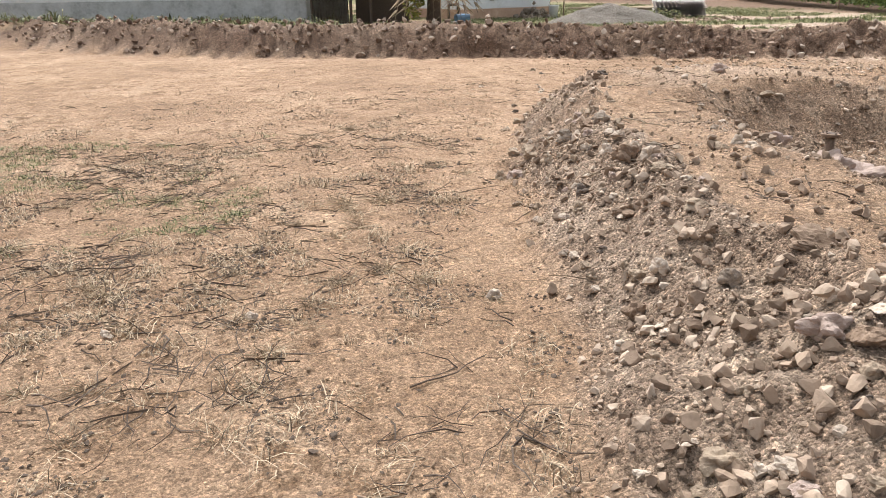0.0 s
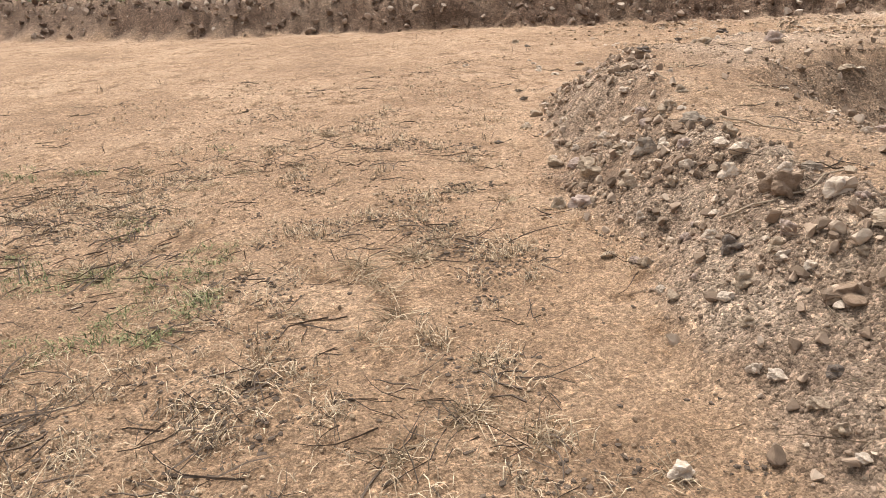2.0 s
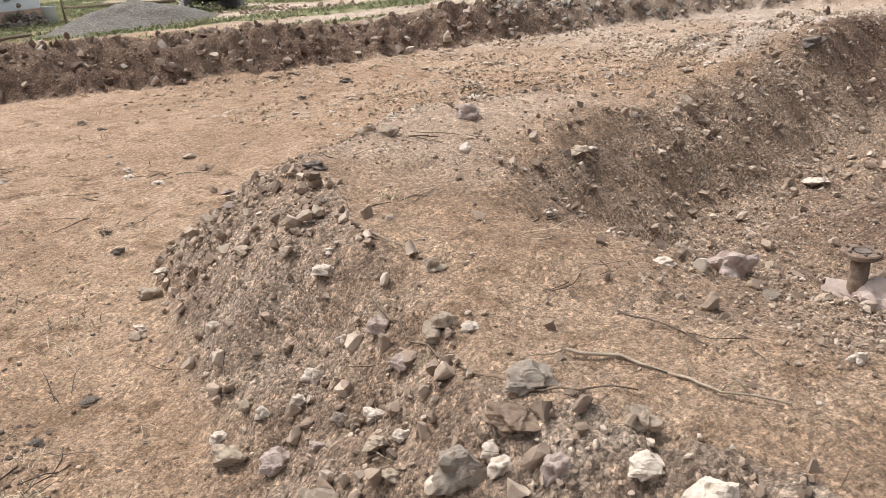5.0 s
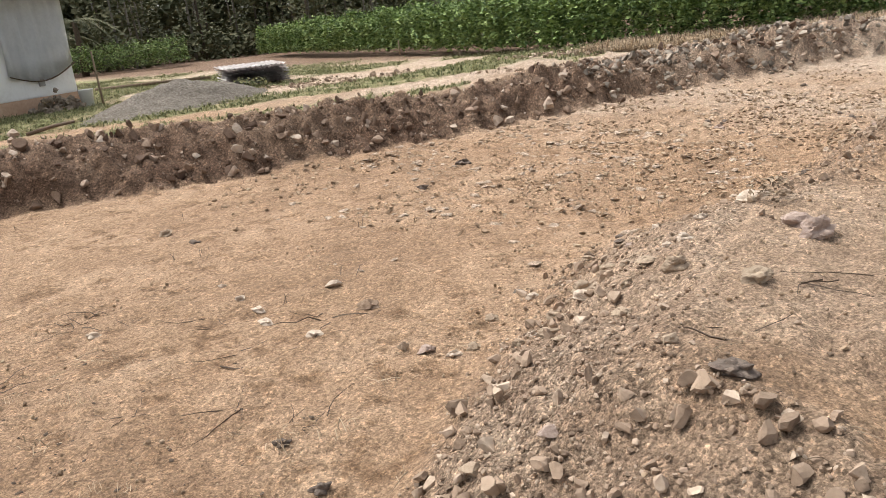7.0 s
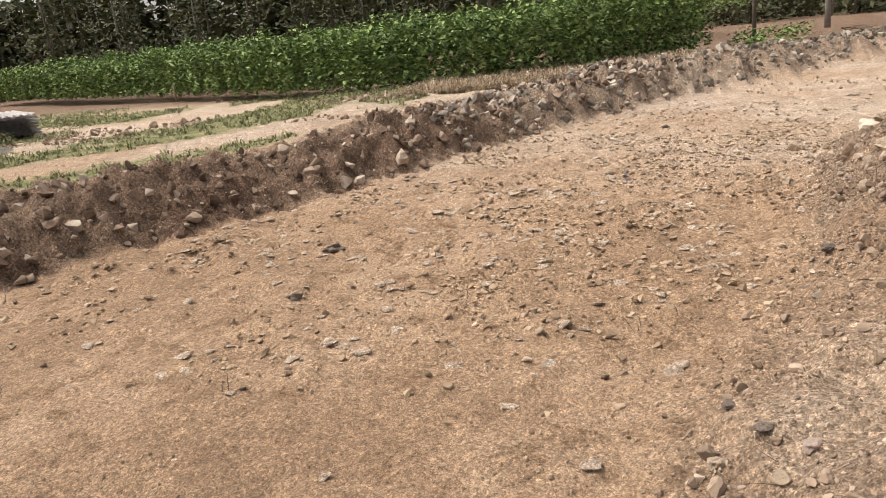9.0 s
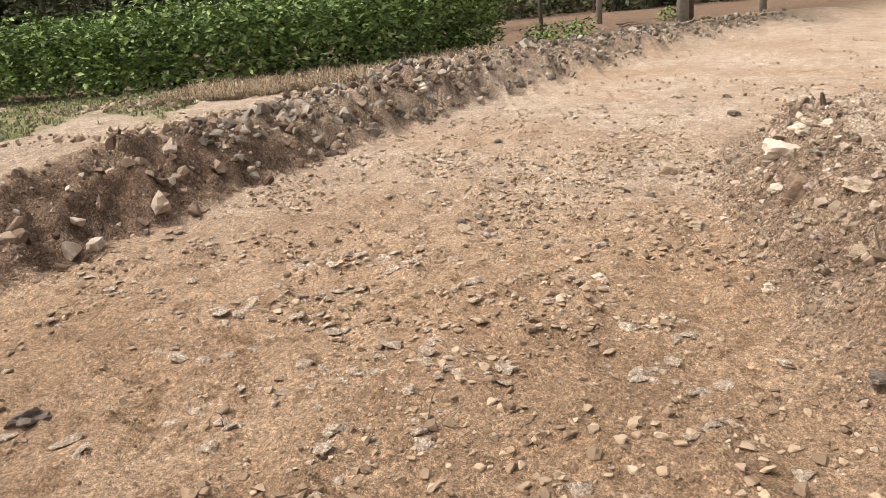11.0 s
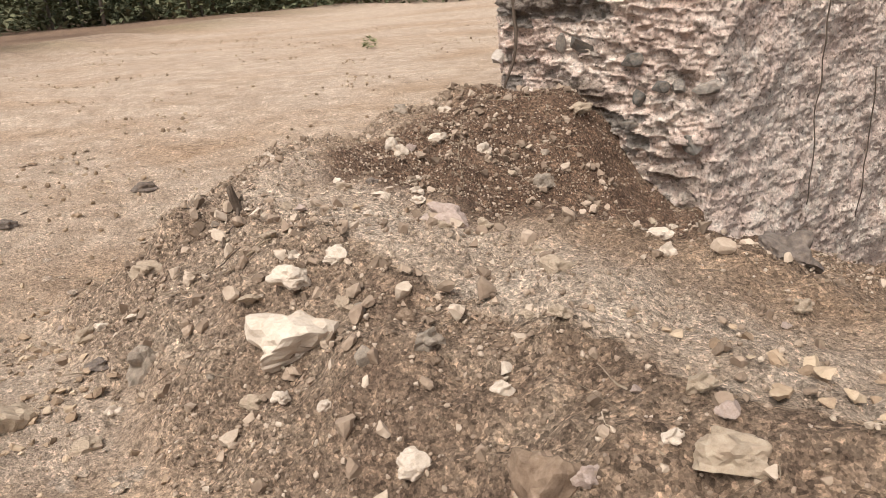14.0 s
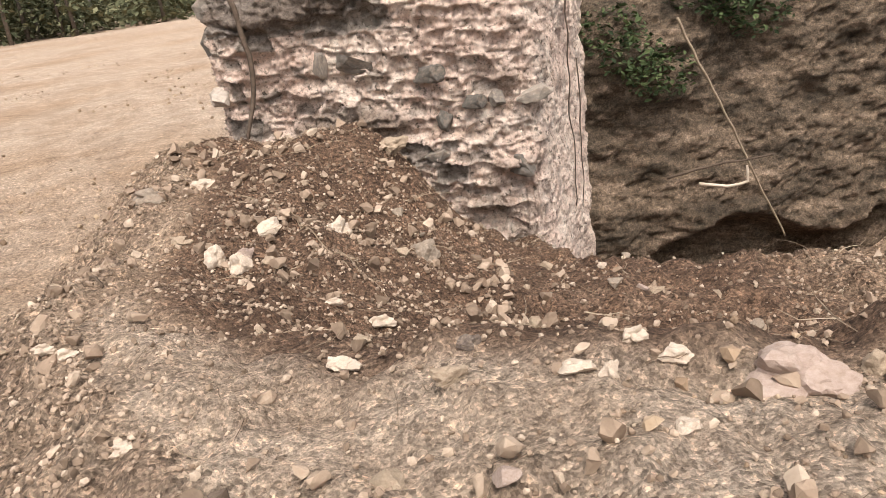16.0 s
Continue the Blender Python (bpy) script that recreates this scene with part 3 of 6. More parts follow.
def masonry():
    total = sum(math.hypot(b[0] - a[0], b[1] - a[1]) for a, b in zip(WALL, WALL[1:]))
    ns, nz = 760, 440
    foot = []
    for s in np.linspace(0, total, ns):
        w = [wall_at(min(max(s + o, 0), total)) for o in (-0.12, -0.06, 0, 0.06, 0.12)]
        foot.append([sum(q[k] for q in w) / 5 for k in range(4)])
    foot = np.array(foot)
    sv, zv = np.meshgrid(np.linspace(0, total, ns), np.linspace(-2.6, 1.75, nz))
    front = smooth((3.3 - sv) / 0.8)
    # rubble of three sizes, bedded on a slight slope, with open joints
    wu, wv = sv + 0.05 * fbm(sv * 5, zv * 5, 3, 111), zv + 0.10 * sv + 0.04 * fbm(sv * 6, zv * 6, 3, 113)
    c1, g1 = worley(wu / 0.22, wv / 0.14, 201)
    c2, g2 = worley(wu / 0.10, wv / 0.075, 211)
    c3, g3 = worley(wu / 0.042, wv / 0.030, 221)
    block = 0.055 * c1 - 0.045 * (1 - smooth(g1 / 0.22)) + 0.03 * c2 - 0.022 * (1 - smooth(g2 / 0.25)) + 0.015 * c3 - 0.010 * (1 - smooth(g3 / 0.3))
    lump = 0.09 * fbm(sv * 1.6, zv * 2.0, 3, 91) + (0.16 + 0.59 * front) * block + (0.03 + 0.03 * front) * fbm(sv * 8, zv * 13, 4, 99) + (0.012 + 0.008 * front) * fbm(sv * 34, zv * 44, 3, 101)
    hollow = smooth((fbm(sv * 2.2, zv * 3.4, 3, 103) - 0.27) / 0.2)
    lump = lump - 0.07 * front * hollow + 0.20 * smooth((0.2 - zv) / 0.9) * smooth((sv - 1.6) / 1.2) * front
    px = foot[None, :, 0] + foot[None, :, 2] * lump
    py = foot[None, :, 1] + foot[None, :, 3] * lump
    top = 0.14 * fbm(sv * 2.5, zv * 0, 3, 107) * smooth((zv - 1.3) / 0.4)
    m = grid_mesh("wall_masonry", np.stack([px, py, zv + top], -1), ns, nz)
    upper = smooth((zv - 0.88) / 0.2) * smooth((2.2 - sv) / 0.4)
    grey = np.clip(0.85 * (c1 > 0.93 - 1.2 * upper) * front + 0.6 * (c2 > 0.9) * front, 0, 0.9)
    # dark brown tint on the front's sunken hollows and one low oval
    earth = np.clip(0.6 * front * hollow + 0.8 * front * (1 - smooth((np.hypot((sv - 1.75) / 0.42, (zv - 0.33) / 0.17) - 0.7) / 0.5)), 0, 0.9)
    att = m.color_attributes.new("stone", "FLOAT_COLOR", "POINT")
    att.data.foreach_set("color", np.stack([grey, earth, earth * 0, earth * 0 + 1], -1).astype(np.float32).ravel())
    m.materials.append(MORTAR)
    ob = tagged(new("wall_masonry", m), "broken rubble-stone wall with crumbling pale mortar", "wall", kind="structure")
    bm = bmesh.new()
    prism(bm, [(12.2, 1.4), (12.35, 2.1), (10.55, 2.5), (9.0, -1.4), (9.5, -1.9), (11.0, 1.6)], -4.5, 1.7)
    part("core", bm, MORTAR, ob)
    return ob


wall = masonry()

# ---- stones ----
rnd = random.Random(4)
BIG = [rock_shape(rnd, 4, 3, 0.42, 0.27) for _ in range(14)]
BIGMESH = {}
LABELS = {"white_rock": "pale cream limestone rock lying on the spoil heap", "grey_rock": "grey angular rock lying on the spoil heap", "tan_rock": "tan earth-caked rock lying on the bare soil",
          "brown_rock": "brown earth-stained rock lying on the spoil heap", "pink_rock": "dusty pinkish rock half sunk in the soil", "dark_rock": "dark weathered stone lying on the soil"}
WHITE, GREY, TAN, BROWN = WHITEROCK, GREYROCK, TANROCK, BROWNROCK
PINK = plain("pink_rock", [(0.3, (0.272, 0.198, 0.157)), (0.5, (0.387, 0.297, 0.248)), (0.7, (0.479, 0.387, 0.330))], 11, 0.95, 0.6, 0.0045, dust=0.3)
DARK = plain("dark_rock", [(0.3, (0.07, 0.055, 0.045)), (0.5, (0.14, 0.11, 0.09)), (0.7, (0.22, 0.18, 0.15))], 11, 0.95, 0.6, 0.0045, dust=0.3)


def rock(mat, x, y, w, h, yaw, z=None):
    """A loose rock w wide and about h high, sunk a little into the ground."""
    k = rnd.randrange(len(BIG))
    if (k, mat.name) not in BIGMESH:
        m = bpy.data.meshes.new("rock")
        BIG[k].to_mesh(m)
        m.materials.append(mat)
        m.polygons.foreach_set("use_smooth", [False] * len(m.polygons))
        BIGMESH[k, mat.name] = m
    ob = new("rock", BIGMESH[k, mat.name])
    tall = max(0.5 * w, min(0.95 * h, 1.1 * w))
    z = height(x, y) if z is None else z
    ob.matrix_basis = Matrix.Translation((x, y, z + (0.10 if w < 0.2 else -0.06) * tall)) @ Euler((rnd.uniform(-0.18, 0.18), rnd.uniform(-0.18, 0.18), radians(yaw))).to_matrix().to_4x4() @ Matrix.Diagonal((w * 1.08, 0.85 * w, tall * 1.1, 1))
    return tagged(ob, LABELS[mat.name], "rock", "rocks on the spoil heap")


# rocks that stand out, one by one
rock(WHITE, 10.96, 6.82, 0.310, 0.191, -137)
rock(BROWN, 9.89, 7.18, 0.179, 0.233, -137)
rock(TAN, 9.51, 7.01, 0.213, 0.124, -137)
rock(TAN, 11.99, 7.31, 0.224, 0.177, -137)
rock(WHITE, 11.10, 6.62, 0.148, 0.088, -137)
rock(PINK, 10.84, 5.95, 0.226, 0.132, 174)
rock(WHITE, 2.86, 4.78, 0.101, 0.125, -50)
rock(WHITE, 2.73, 4.69, 0.100, 0.119, -50)
rock(WHITE, 2.61, 4.00, 0.105, 0.105, -50)
rock(GREY, 2.87, 4.37, 0.091, 0.066, -50)
rock(WHITE, 2.74, 4.37, 0.063, 0.056, -50)
rock(BROWN, 2.62, 4.27, 0.171, 0.139, -50)
rock(DARK, 2.27, 4.18, 0.090, 0.081, -50)
rock(PINK, 2.38, 4.01, 0.064, 0.072, -50)
rock(TAN, 2.56, 3.75, 0.101, 0.053, -50)
rock(TAN, 2.29, 3.97, 0.080, 0.061, -50)
rock(BROWN, 2.89, 5.27, 0.150, 0.082, -50)
rock(GREY, 3.01, 5.29, 0.140, 0.079, -50)
rock(GREY, 2.76, 5.35, 0.141, 0.136, -50)
rock(TAN, 2.62, 5.69, 0.165, 0.146, -50)
rock(PINK, 2.75, 6.05, 0.119, 0.087, -50)
rock(TAN, 2.71, 6.25, 0.123, 0.050, -50)
rock(TAN, 2.29, 5.49, 0.096, 0.100, -50)
rock(PINK, 2.37, 5.41, 0.131, 0.109, -50)
rock(WHITE, 2.40, 4.92, 0.054, 0.104, -50)
rock(WHITE, 2.88, 4.92, 0.096, 0.055, -50)
rock(TAN, 2.82, 4.85, 0.074, 0.065, -50)
rock(PINK, 2.81, 5.11, 0.078, 0.078, -50)
rock(WHITE, 2.79, 5.25, 0.067, 0.049, -50)
rock(WHITE, 2.73, 4.98, 0.083, 0.066, -50)
rock(TAN, 2.64, 4.97, 0.074, 0.086, -50)
rock(TAN, 2.63, 5.17, 0.069, 0.060, -50)
rock(TAN, 2.55, 5.22, 0.107, 0.098, -50)
rock(PINK, 3.18, 5.95, 0.101, 0.084, -50)
rock(WHITE, 3.32, 6.33, 0.103, 0.061, -50)
rock(PINK, 3.05, 5.77, 0.079, 0.069, -50)
rock(TAN, 2.72, 5.54, 0.066, 0.047, -50)
rock(WHITE, 3.05, 6.15, 0.081, 0.069, -50)
rock(WHITE, 2.86, 6.23, 0.057, 0.051, -50)
rock(WHITE, 2.50, 4.52, 0.059, 0.049, -50)
rock(GREY, 2.59, 4.56, 0.054, 0.072, -50)
rock(PINK, 2.34, 4.50, 0.054, 0.060, -50)
rock(WHITE, 2.34, 4.35, 0.073, 0.054, -50)
rock(PINK, 2.60, 3.88, 0.061, 0.036, -50)
rock(WHITE, 3.27, 3.93, 0.091, 0.062, -50)
rock(WHITE, 3.31, 4.10, 0.081, 0.085, -50)
rock(WHITE, 2.81, 3.82, 0.051, 0.030, -50)
rock(TAN, 2.36, 3.67, 0.050, 0.053, -50)
rock(TAN, 3.45, 5.93, 0.087, 0.064, -50)
rock(TAN, 3.14, 4.01, 0.050, 0.036, -50)
rock(TAN, 3.16, 4.11, 0.111, 0.063, -50)
rock(TAN, 2.12, 4.78, 0.076, 0.059, -50)
rock(TAN, 2.16, 4.55, 0.075, 0.065, -50)
rock(BROWN, 6.92, 6.10, 0.122, 0.153, -50)
rock(TAN, 8.64, 5.20, 0.152, 0.210, -50)
rock(TAN, 4.70, 7.14, 0.117, 0.075, -50)
rock(PINK, 5.42, 7.06, 0.156, 0.119, -50)
rock(DARK, 4.00, 7.02, 0.134, 0.059, -50)
rock(WHITE, 2.84, 5.61, 0.054, 0.049, -50)
rock(GREY, 2.89, 5.88, 0.064, 0.048, -50)
rock(TAN, 2.42, 5.36, 0.052, 0.052, -50)
rock(WHITE, 3.14, 6.09, 0.057, 0.046, -50)
rock(BROWN, 2.25, 3.61, 0.191, 0.084, -32)
rock(TAN, 2.14, 3.96, 0.098, 0.076, -32)
rock(WHITE, 2.26, 3.78, 0.060, 0.044, -32)
rock(WHITE, 2.25, 3.90, 0.075, 0.054, -32)
rock(WHITE, 1.92, 3.56, 0.069, 0.054, -32)
rock(WHITE, 1.89, 3.63, 0.055, 0.044, -32)
rock(TAN, 2.37, 3.51, 0.066, 0.041, -32)
rock(WHITE, 2.49, 3.49, 0.060, 0.045, -32)
rock(TAN, 2.47, 3.68, 0.111, 0.044, -32)
rock(TAN, 1.96, 3.14, 0.054, 0.070, -32)
rock(TAN, 1.85, 3.27, 0.054, 0.054, -32)
rock(WHITE, 2.03, 4.29, 0.056, 0.052, -32)
rock(PINK, 2.17, 4.65, 0.069, 0.048, -32)
rock(TAN, 1.88, 3.37, 0.066, 0.050, -32)
rock(DARK, 2.00, 3.42, 0.069, 0.052, -32)
rock(TAN, 2.01, 3.80, 0.067, 0.040, -32)
rock(WHITE, 1.99, 2.91, 0.085, 0.085, -18)
rock(BROWN, 1.83, 2.83, 0.124, 0.136, -18)
rock(TAN, 1.93, 3.00, 0.088, 0.061, -18)
rock(TAN, 2.34, 3.19, 0.118, 0.066, -18)
rock(WHITE, 1.83, 3.17, 0.056, 0.042, -18)
rock(WHITE, 1.41, 3.40, 0.077, 0.058, -18)
rock(WHITE, 2.03, 3.94, 0.070, 0.047, -18)
rock(WHITE, 1.65, 2.65, 0.068, 0.057, -18)
rock(WHITE, 1.76, 2.51, 0.064, 0.043, -18)
rock(BROWN, 2.20, 2.90, 0.085, 0.085, -18)
rock(WHITE, 1.81, 2.63, 0.057, 0.045, -18)
rock(TAN, 1.71, 2.50, 0.053, 0.039, -18)
rock(WHITE, 0.26, 3.53, 0.058, 0.054, -18)
rock(WHITE, -0.35, 3.60, 0.064, 0.047, -18)
rock(DARK, 2.66, 6.99, 0.077, 0.044, -18)
rock(BROWN, 2.42, 2.53, 0.224, 0.114, -18)
rock(PINK, 1.94, 1.97, 0.176, 0.086, -18)
rock(BROWN, 2.00, 1.87, 0.125, 0.106, -18)
rock(WHITE, 1.70, 1.65, 0.061, 0.044, -18)
rock(WHITE, 1.54, 1.64, 0.093, 0.066, -18)
rock(DARK, 1.76, 1.64, 0.074, 0.067, -18)
rock(TAN, 1.90, 1.74, 0.089, 0.082, -18)
rock(WHITE, 2.13, 2.14, 0.072, 0.051, -18)
rock(WHITE, 2.11, 1.93, 0.078, 0.035, -18)
rock(TAN, 1.46, 1.81, 0.118, 0.083, -18)
rock(GREY, 2.10, 2.59, 0.100, 0.090, -18)
rock(WHITE, 1.51, 1.70, 0.058, 0.048, -18)
rock(TAN, 2.18, 2.46, 0.082, 0.067, -18)
rock(WHITE, 1.41, 1.89, 0.055, 0.044, -18)
rock(TAN, 1.65, 1.95, 0.065, 0.046, -18)
rock(WHITE, 1.84, 1.93, 0.058, 0.038, -18)
rock(TAN, 1.61, 1.44, 0.066, 0.045, -18)
rock(WHITE, 1.28, 1.91, 0.056, 0.037, -18)
rock(TAN, 1.39, 1.79, 0.053, 0.039, -18)
rock(PINK, 1.50, 1.55, 0.070, 0.054, -18)
rock(TAN, 3.16, 5.67, 0.076, 0.069, -54)
rock(WHITE, 3.19, 5.60, 0.057, 0.034, -54)
rock(TAN, 2.80, 5.67, 0.077, 0.063, -54)
rock(WHITE, 2.93, 5.78, 0.076, 0.064, -54)
rock(TAN, 2.86, 6.31, 0.064, 0.047, -54)
rock(TAN, 3.38, 6.88, 0.106, 0.053, -54)
rock(WHITE, 3.12, 6.81, 0.060, 0.065, -54)
rock(TAN, 3.33, 7.59, 0.122, 0.080, -54)
rock(WHITE, 3.46, 7.66, 0.088, 0.063, -54)
rock(WHITE, 3.10, 7.32, 0.067, 0.039, -54)
rock(TAN, 3.04, 7.26, 0.076, 0.038, -54)
rock(WHITE, 2.76, 6.36, 0.059, 0.047, -54)
rock(PINK, 4.58, 5.20, 0.268, 0.188, -54)
rock(WHITE, 3.51, 4.60, 0.055, 0.045, -54)
rock(WHITE, 4.16, 5.33, 0.097, 0.058, -54)
rock(TAN, 2.98, 4.97, 0.082, 0.097, -54)
rock(PINK, 5.54, 7.16, 0.205, 0.115, -54)
rock(TAN, 4.95, 7.50, 0.117, 0.078, -54)
rock(TAN, 6.80, 6.12, 0.134, 0.143, -54)
rock(DARK, 9.56, 5.81, 0.242, 0.121, -54)
rock(WHITE, 6.99, 5.26, 0.174, 0.087, -54)
rock(WHITE, 2.82, 5.29, 0.062, 0.053, -54)
rock(WHITE, 3.39, 6.37, 0.062, 0.033, -54)
rock(TAN, 5.40, 6.31, 0.147, 0.088, -54)
rock(WHITE, 4.39, 5.96, 0.068, 0.040, -54)
rock(WHITE, 5.53, 6.28, 0.082, 0.052, -54)
rock(WHITE, 2.94, 6.13, 0.054, 0.042, -54)
rock(TAN, 2.89, 5.83, 0.057, 0.064, -54)
rock(PINK, 2.81, 5.92, 0.057, 0.042, -54)
rock(DARK, 2.41, 6.88, 0.051, 0.026, -54)
rock(DARK, 3.60, 8.30, 0.086, 0.043, -54)
rock(DARK, 3.73, 8.64, 0.076, 0.030, -54)
rock(WHITE, 6.16, 7.52, 0.180, 0.120, -61)
rock(TAN, 5.12, 8.01, 0.134, 0.062, -61)
rock(WHITE, 4.99, 7.94, 0.105, 0.076, -61)
rock(TAN, 4.86, 7.68, 0.056, 0.052, -61)
rock(TAN, 4.63, 7.61, 0.084, 0.054, -61)
rock(TAN, 4.72, 8.00, 0.098, 0.062, -61)
rock(PINK, 4.65, 8.63, 0.088, 0.066, -61)
rock(TAN, 4.62, 8.74, 0.058, 0.062, -61)
rock(WHITE, 5.15, 9.73, 0.102, 0.072, -61)
rock(WHITE, 4.68, 9.88, 0.098, 0.065, -61)
rock(WHITE, 4.57, 9.69, 0.103, 0.051, -61)
rock(BROWN, 4.93, 9.25, 0.132, 0.032, -61)
rock(WHITE, 4.77, 10.16, 0.075, 0.058, -61)
rock(WHITE, 4.54, 9.28, 0.086, 0.043, -61)
rock(DARK, 5.90, 8.15, 0.068, 0.040, -61)
rock(DARK, 6.12, 8.24, 0.061, 0.030, -61)
rock(TAN, 5.79, 8.30, 0.068, 0.040, -61)
rock(TAN, 5.11, 8.54, 0.075, 0.035, -61)
rock(TAN, 5.53, 12.04, 0.125, 0.075, -61)
rock(DARK, 7.51, 10.81, 0.123, 0.041, -61)
rock(DARK, 8.52, 11.03, 0.177, 0.047, -61)
rock(WHITE, 5.24, 7.57, 0.075, 0.033, -61)
rock(TAN, 5.04, 7.66, 0.099, 0.047, -61)
rock(WHITE, 4.01, 10.53, 0.100, 0.035, -61)
rock(WHITE, 5.33, 8.41, 0.062, 0.047, -61)
rock(WHITE, 5.53, 7.58, 0.068, 0.041, -61)
rock(WHITE, 5.55, 7.80, 0.053, 0.034, -61)
rock(TAN, 4.46, 7.78, 0.082, 0.043, -61)
rock(WHITE, 4.89, 10.50, 0.056, 0.037, -61)
rock(DARK, 5.47, 8.59, 0.055, 0.028, -61)
rock(DARK, 5.44, 11.56, 0.094, 0.039, -61)
rock(TAN, 4.70, 8.12, 0.068, 0.048, -61)
rock(WHITE, 4.78, 8.11, 0.062, 0.041, -61)
rock(TAN, 5.28, 7.94, 0.101, 0.041, -61)
rock(TAN, 5.02, 8.11, 0.089, 0.049, -61)
rock(WHITE, 4.67, 8.48, 0.078, 0.039, -61)
rock(PINK, 5.76, 8.03, 0.065, 0.038, -61)
rock(WHITE, 5.21, 7.63, 0.050, 0.033, -61)
rock(TAN, 5.36, 7.72, 0.067, 0.036, -61)
rock(TAN, 4.75, 8.41, 0.074, 0.057, -61)
rock(DARK, 8.23, 7.59, 0.112, 0.043, -61)
rock(TAN, 5.19, 7.82, 0.056, 0.043, -61)
rock(GREY, 9.68, 7.26, 0.097, 0.072, -117)
rock(TAN, 9.40, 7.16, 0.089, 0.067, -117)
rock(TAN, 9.30, 7.16, 0.086, 0.099, -117)
rock(WHITE, 10.26, 7.14, 0.115, 0.086, -117)
rock(WHITE, 9.60, 7.17, 0.052, 0.057, -117)
rock(WHITE, 9.65, 7.04, 0.067, 0.034, -117)
rock(TAN, 9.07, 7.25, 0.099, 0.099, -117)
rock(WHITE, 9.13, 7.42, 0.051, 0.040, -117)
rock(WHITE, 9.18, 7.62, 0.079, 0.056, -117)
rock(BROWN, 8.90, 7.53, 0.080, 0.073, -117)
rock(BROWN, 8.72, 7.44, 0.091, 0.064, -117)
rock(DARK, 11.06, 8.98, 0.114, 0.046, -117)
rock(TAN, 10.72, 9.08, 0.155, 0.052, -117)
rock(WHITE, 9.64, 8.36, 0.094, 0.037, -117)
rock(DARK, 10.85, 9.13, 0.079, 0.042, -117)
rock(TAN, 11.62, 9.26, 0.127, 0.057, -117)
rock(WHITE, 10.37, 8.47, 0.066, 0.061, -117)
rock(DARK, 10.20, 8.58, 0.067, 0.033, -117)
rock(TAN, 10.17, 8.89, 0.059, 0.041, -117)
rock(GREY, 11.71, 6.88, 0.162, 0.186, -117)
rock(GREY, 10.40, 6.84, 0.103, 0.073, -117)
rock(GREY, 11.38, 3.72, 0.199, 0.179, -117)
rock(WHITE, 12.26, 4.30, 0.106, 0.138, -117)
rock(WHITE, 12.08, 4.03, 0.158, 0.084, -117)
rock(WHITE, 11.78, 3.86, 0.144, 0.124, -117)
rock(WHITE, 8.85, 7.10, 0.067, 0.037, -117)
rock(DARK, 14.58, 5.84, 0.156, 0.065, -117)
rock(DARK, 16.18, 5.36, 0.141, 0.094, -117)
rock(PINK, 10.63, 8.94, 0.128, 0.087, -117)
rock(TAN, 10.46, 7.55, 0.135, 0.077, -117)
rock(WHITE, 8.86, 7.05, 0.056, 0.022, -117)
rock(WHITE, 9.04, 6.99, 0.052, 0.028, -117)
rock(TAN, 9.47, 6.23, 0.067, 0.046, -117)
rock(TAN, 12.25, 6.77, 0.108, 0.072, -117)
rock(DARK, 11.42, 7.83, 0.085, 0.049, -117)
rock(TAN, 11.25, 8.00, 0.080, 0.047, -117)
rock(WHITE, 12.04, 8.34, 0.083, 0.046, -117)
rock(TAN, 12.08, 9.05, 0.100, 0.057, -117)
rock(TAN, 14.62, 9.26, 0.117, 0.053, -117)
rock(DARK, 13.96, 8.68, 0.101, 0.050, -117)
rock(TAN, 11.81, 7.93, 0.083, 0.045, -117)
rock(WHITE, 13.36, 9.32, 0.114, 0.053, -117)
rock(DARK, 12.15, 8.77, 0.082, 0.045, -117)
rock(TAN, 9.61, 7.48, 0.065, 0.042, -117)
rock(TAN, 9.60, 7.56, 0.055, 0.037, -117)
rock(TAN, 9.26, 7.37, 0.050, 0.038, -117)
rock(WHITE, 9.62, 8.12, 0.055, 0.026, -117)
rock(TAN, 9.73, 8.76, 0.079, 0.036, -117)
rock(DARK, 10.84, 8.97, 0.059, 0.032, -117)
rock(TAN, 11.16, 8.68, 0.055, 0.036, -117)
rock(DARK, 11.17, 7.69, 0.081, 0.041, -117)
rock(TAN, 15.72, 9.05, 0.124, 0.049, -117)
rock(PINK, 9.41, 7.29, 0.066, 0.053, -117)
rock(TAN, 10.32, 8.31, 0.062, 0.041, -117)
rock(TAN, 9.44, 8.39, 0.057, 0.030, -117)
rock(WHITE, 10.48, 7.38, 0.066, 0.042, -117)
rock(WHITE, 10.99, 6.49, 0.115, 0.082, -137)
rock(TAN, 9.63, 6.87, 0.082, 0.057, -137)
rock(WHITE, 10.12, 6.90, 0.070, 0.062, -137)
rock(PINK, 9.79, 7.16, 0.069, 0.052, -137)
rock(GREY, 9.06, 6.89, 0.050, 0.088, -137)
rock(TAN, 10.65, 7.58, 0.103, 0.066, -137)
rock(WHITE, 10.27, 7.43, 0.050, 0.038, -137)
rock(WHITE, 12.17, 4.34, 0.103, 0.113, -137)
rock(WHITE, 9.01, 7.05, 0.067, 0.019, -137)
rock(TAN, 9.56, 7.26, 0.063, 0.041, -137)
rock(WHITE, 10.53, 7.25, 0.056, 0.030, -137)
rock(TAN, 10.28, 7.33, 0.059, 0.039, -137)
rock(WHITE, 11.66, 7.09, 0.069, 0.058, -137)
rock(TAN, 11.58, 7.26, 0.110, 0.050, -137)
rock(TAN, 11.67, 7.85, 0.098, 0.039, -137)
rock(DARK, 11.36, 7.62, 0.058, 0.048, -137)
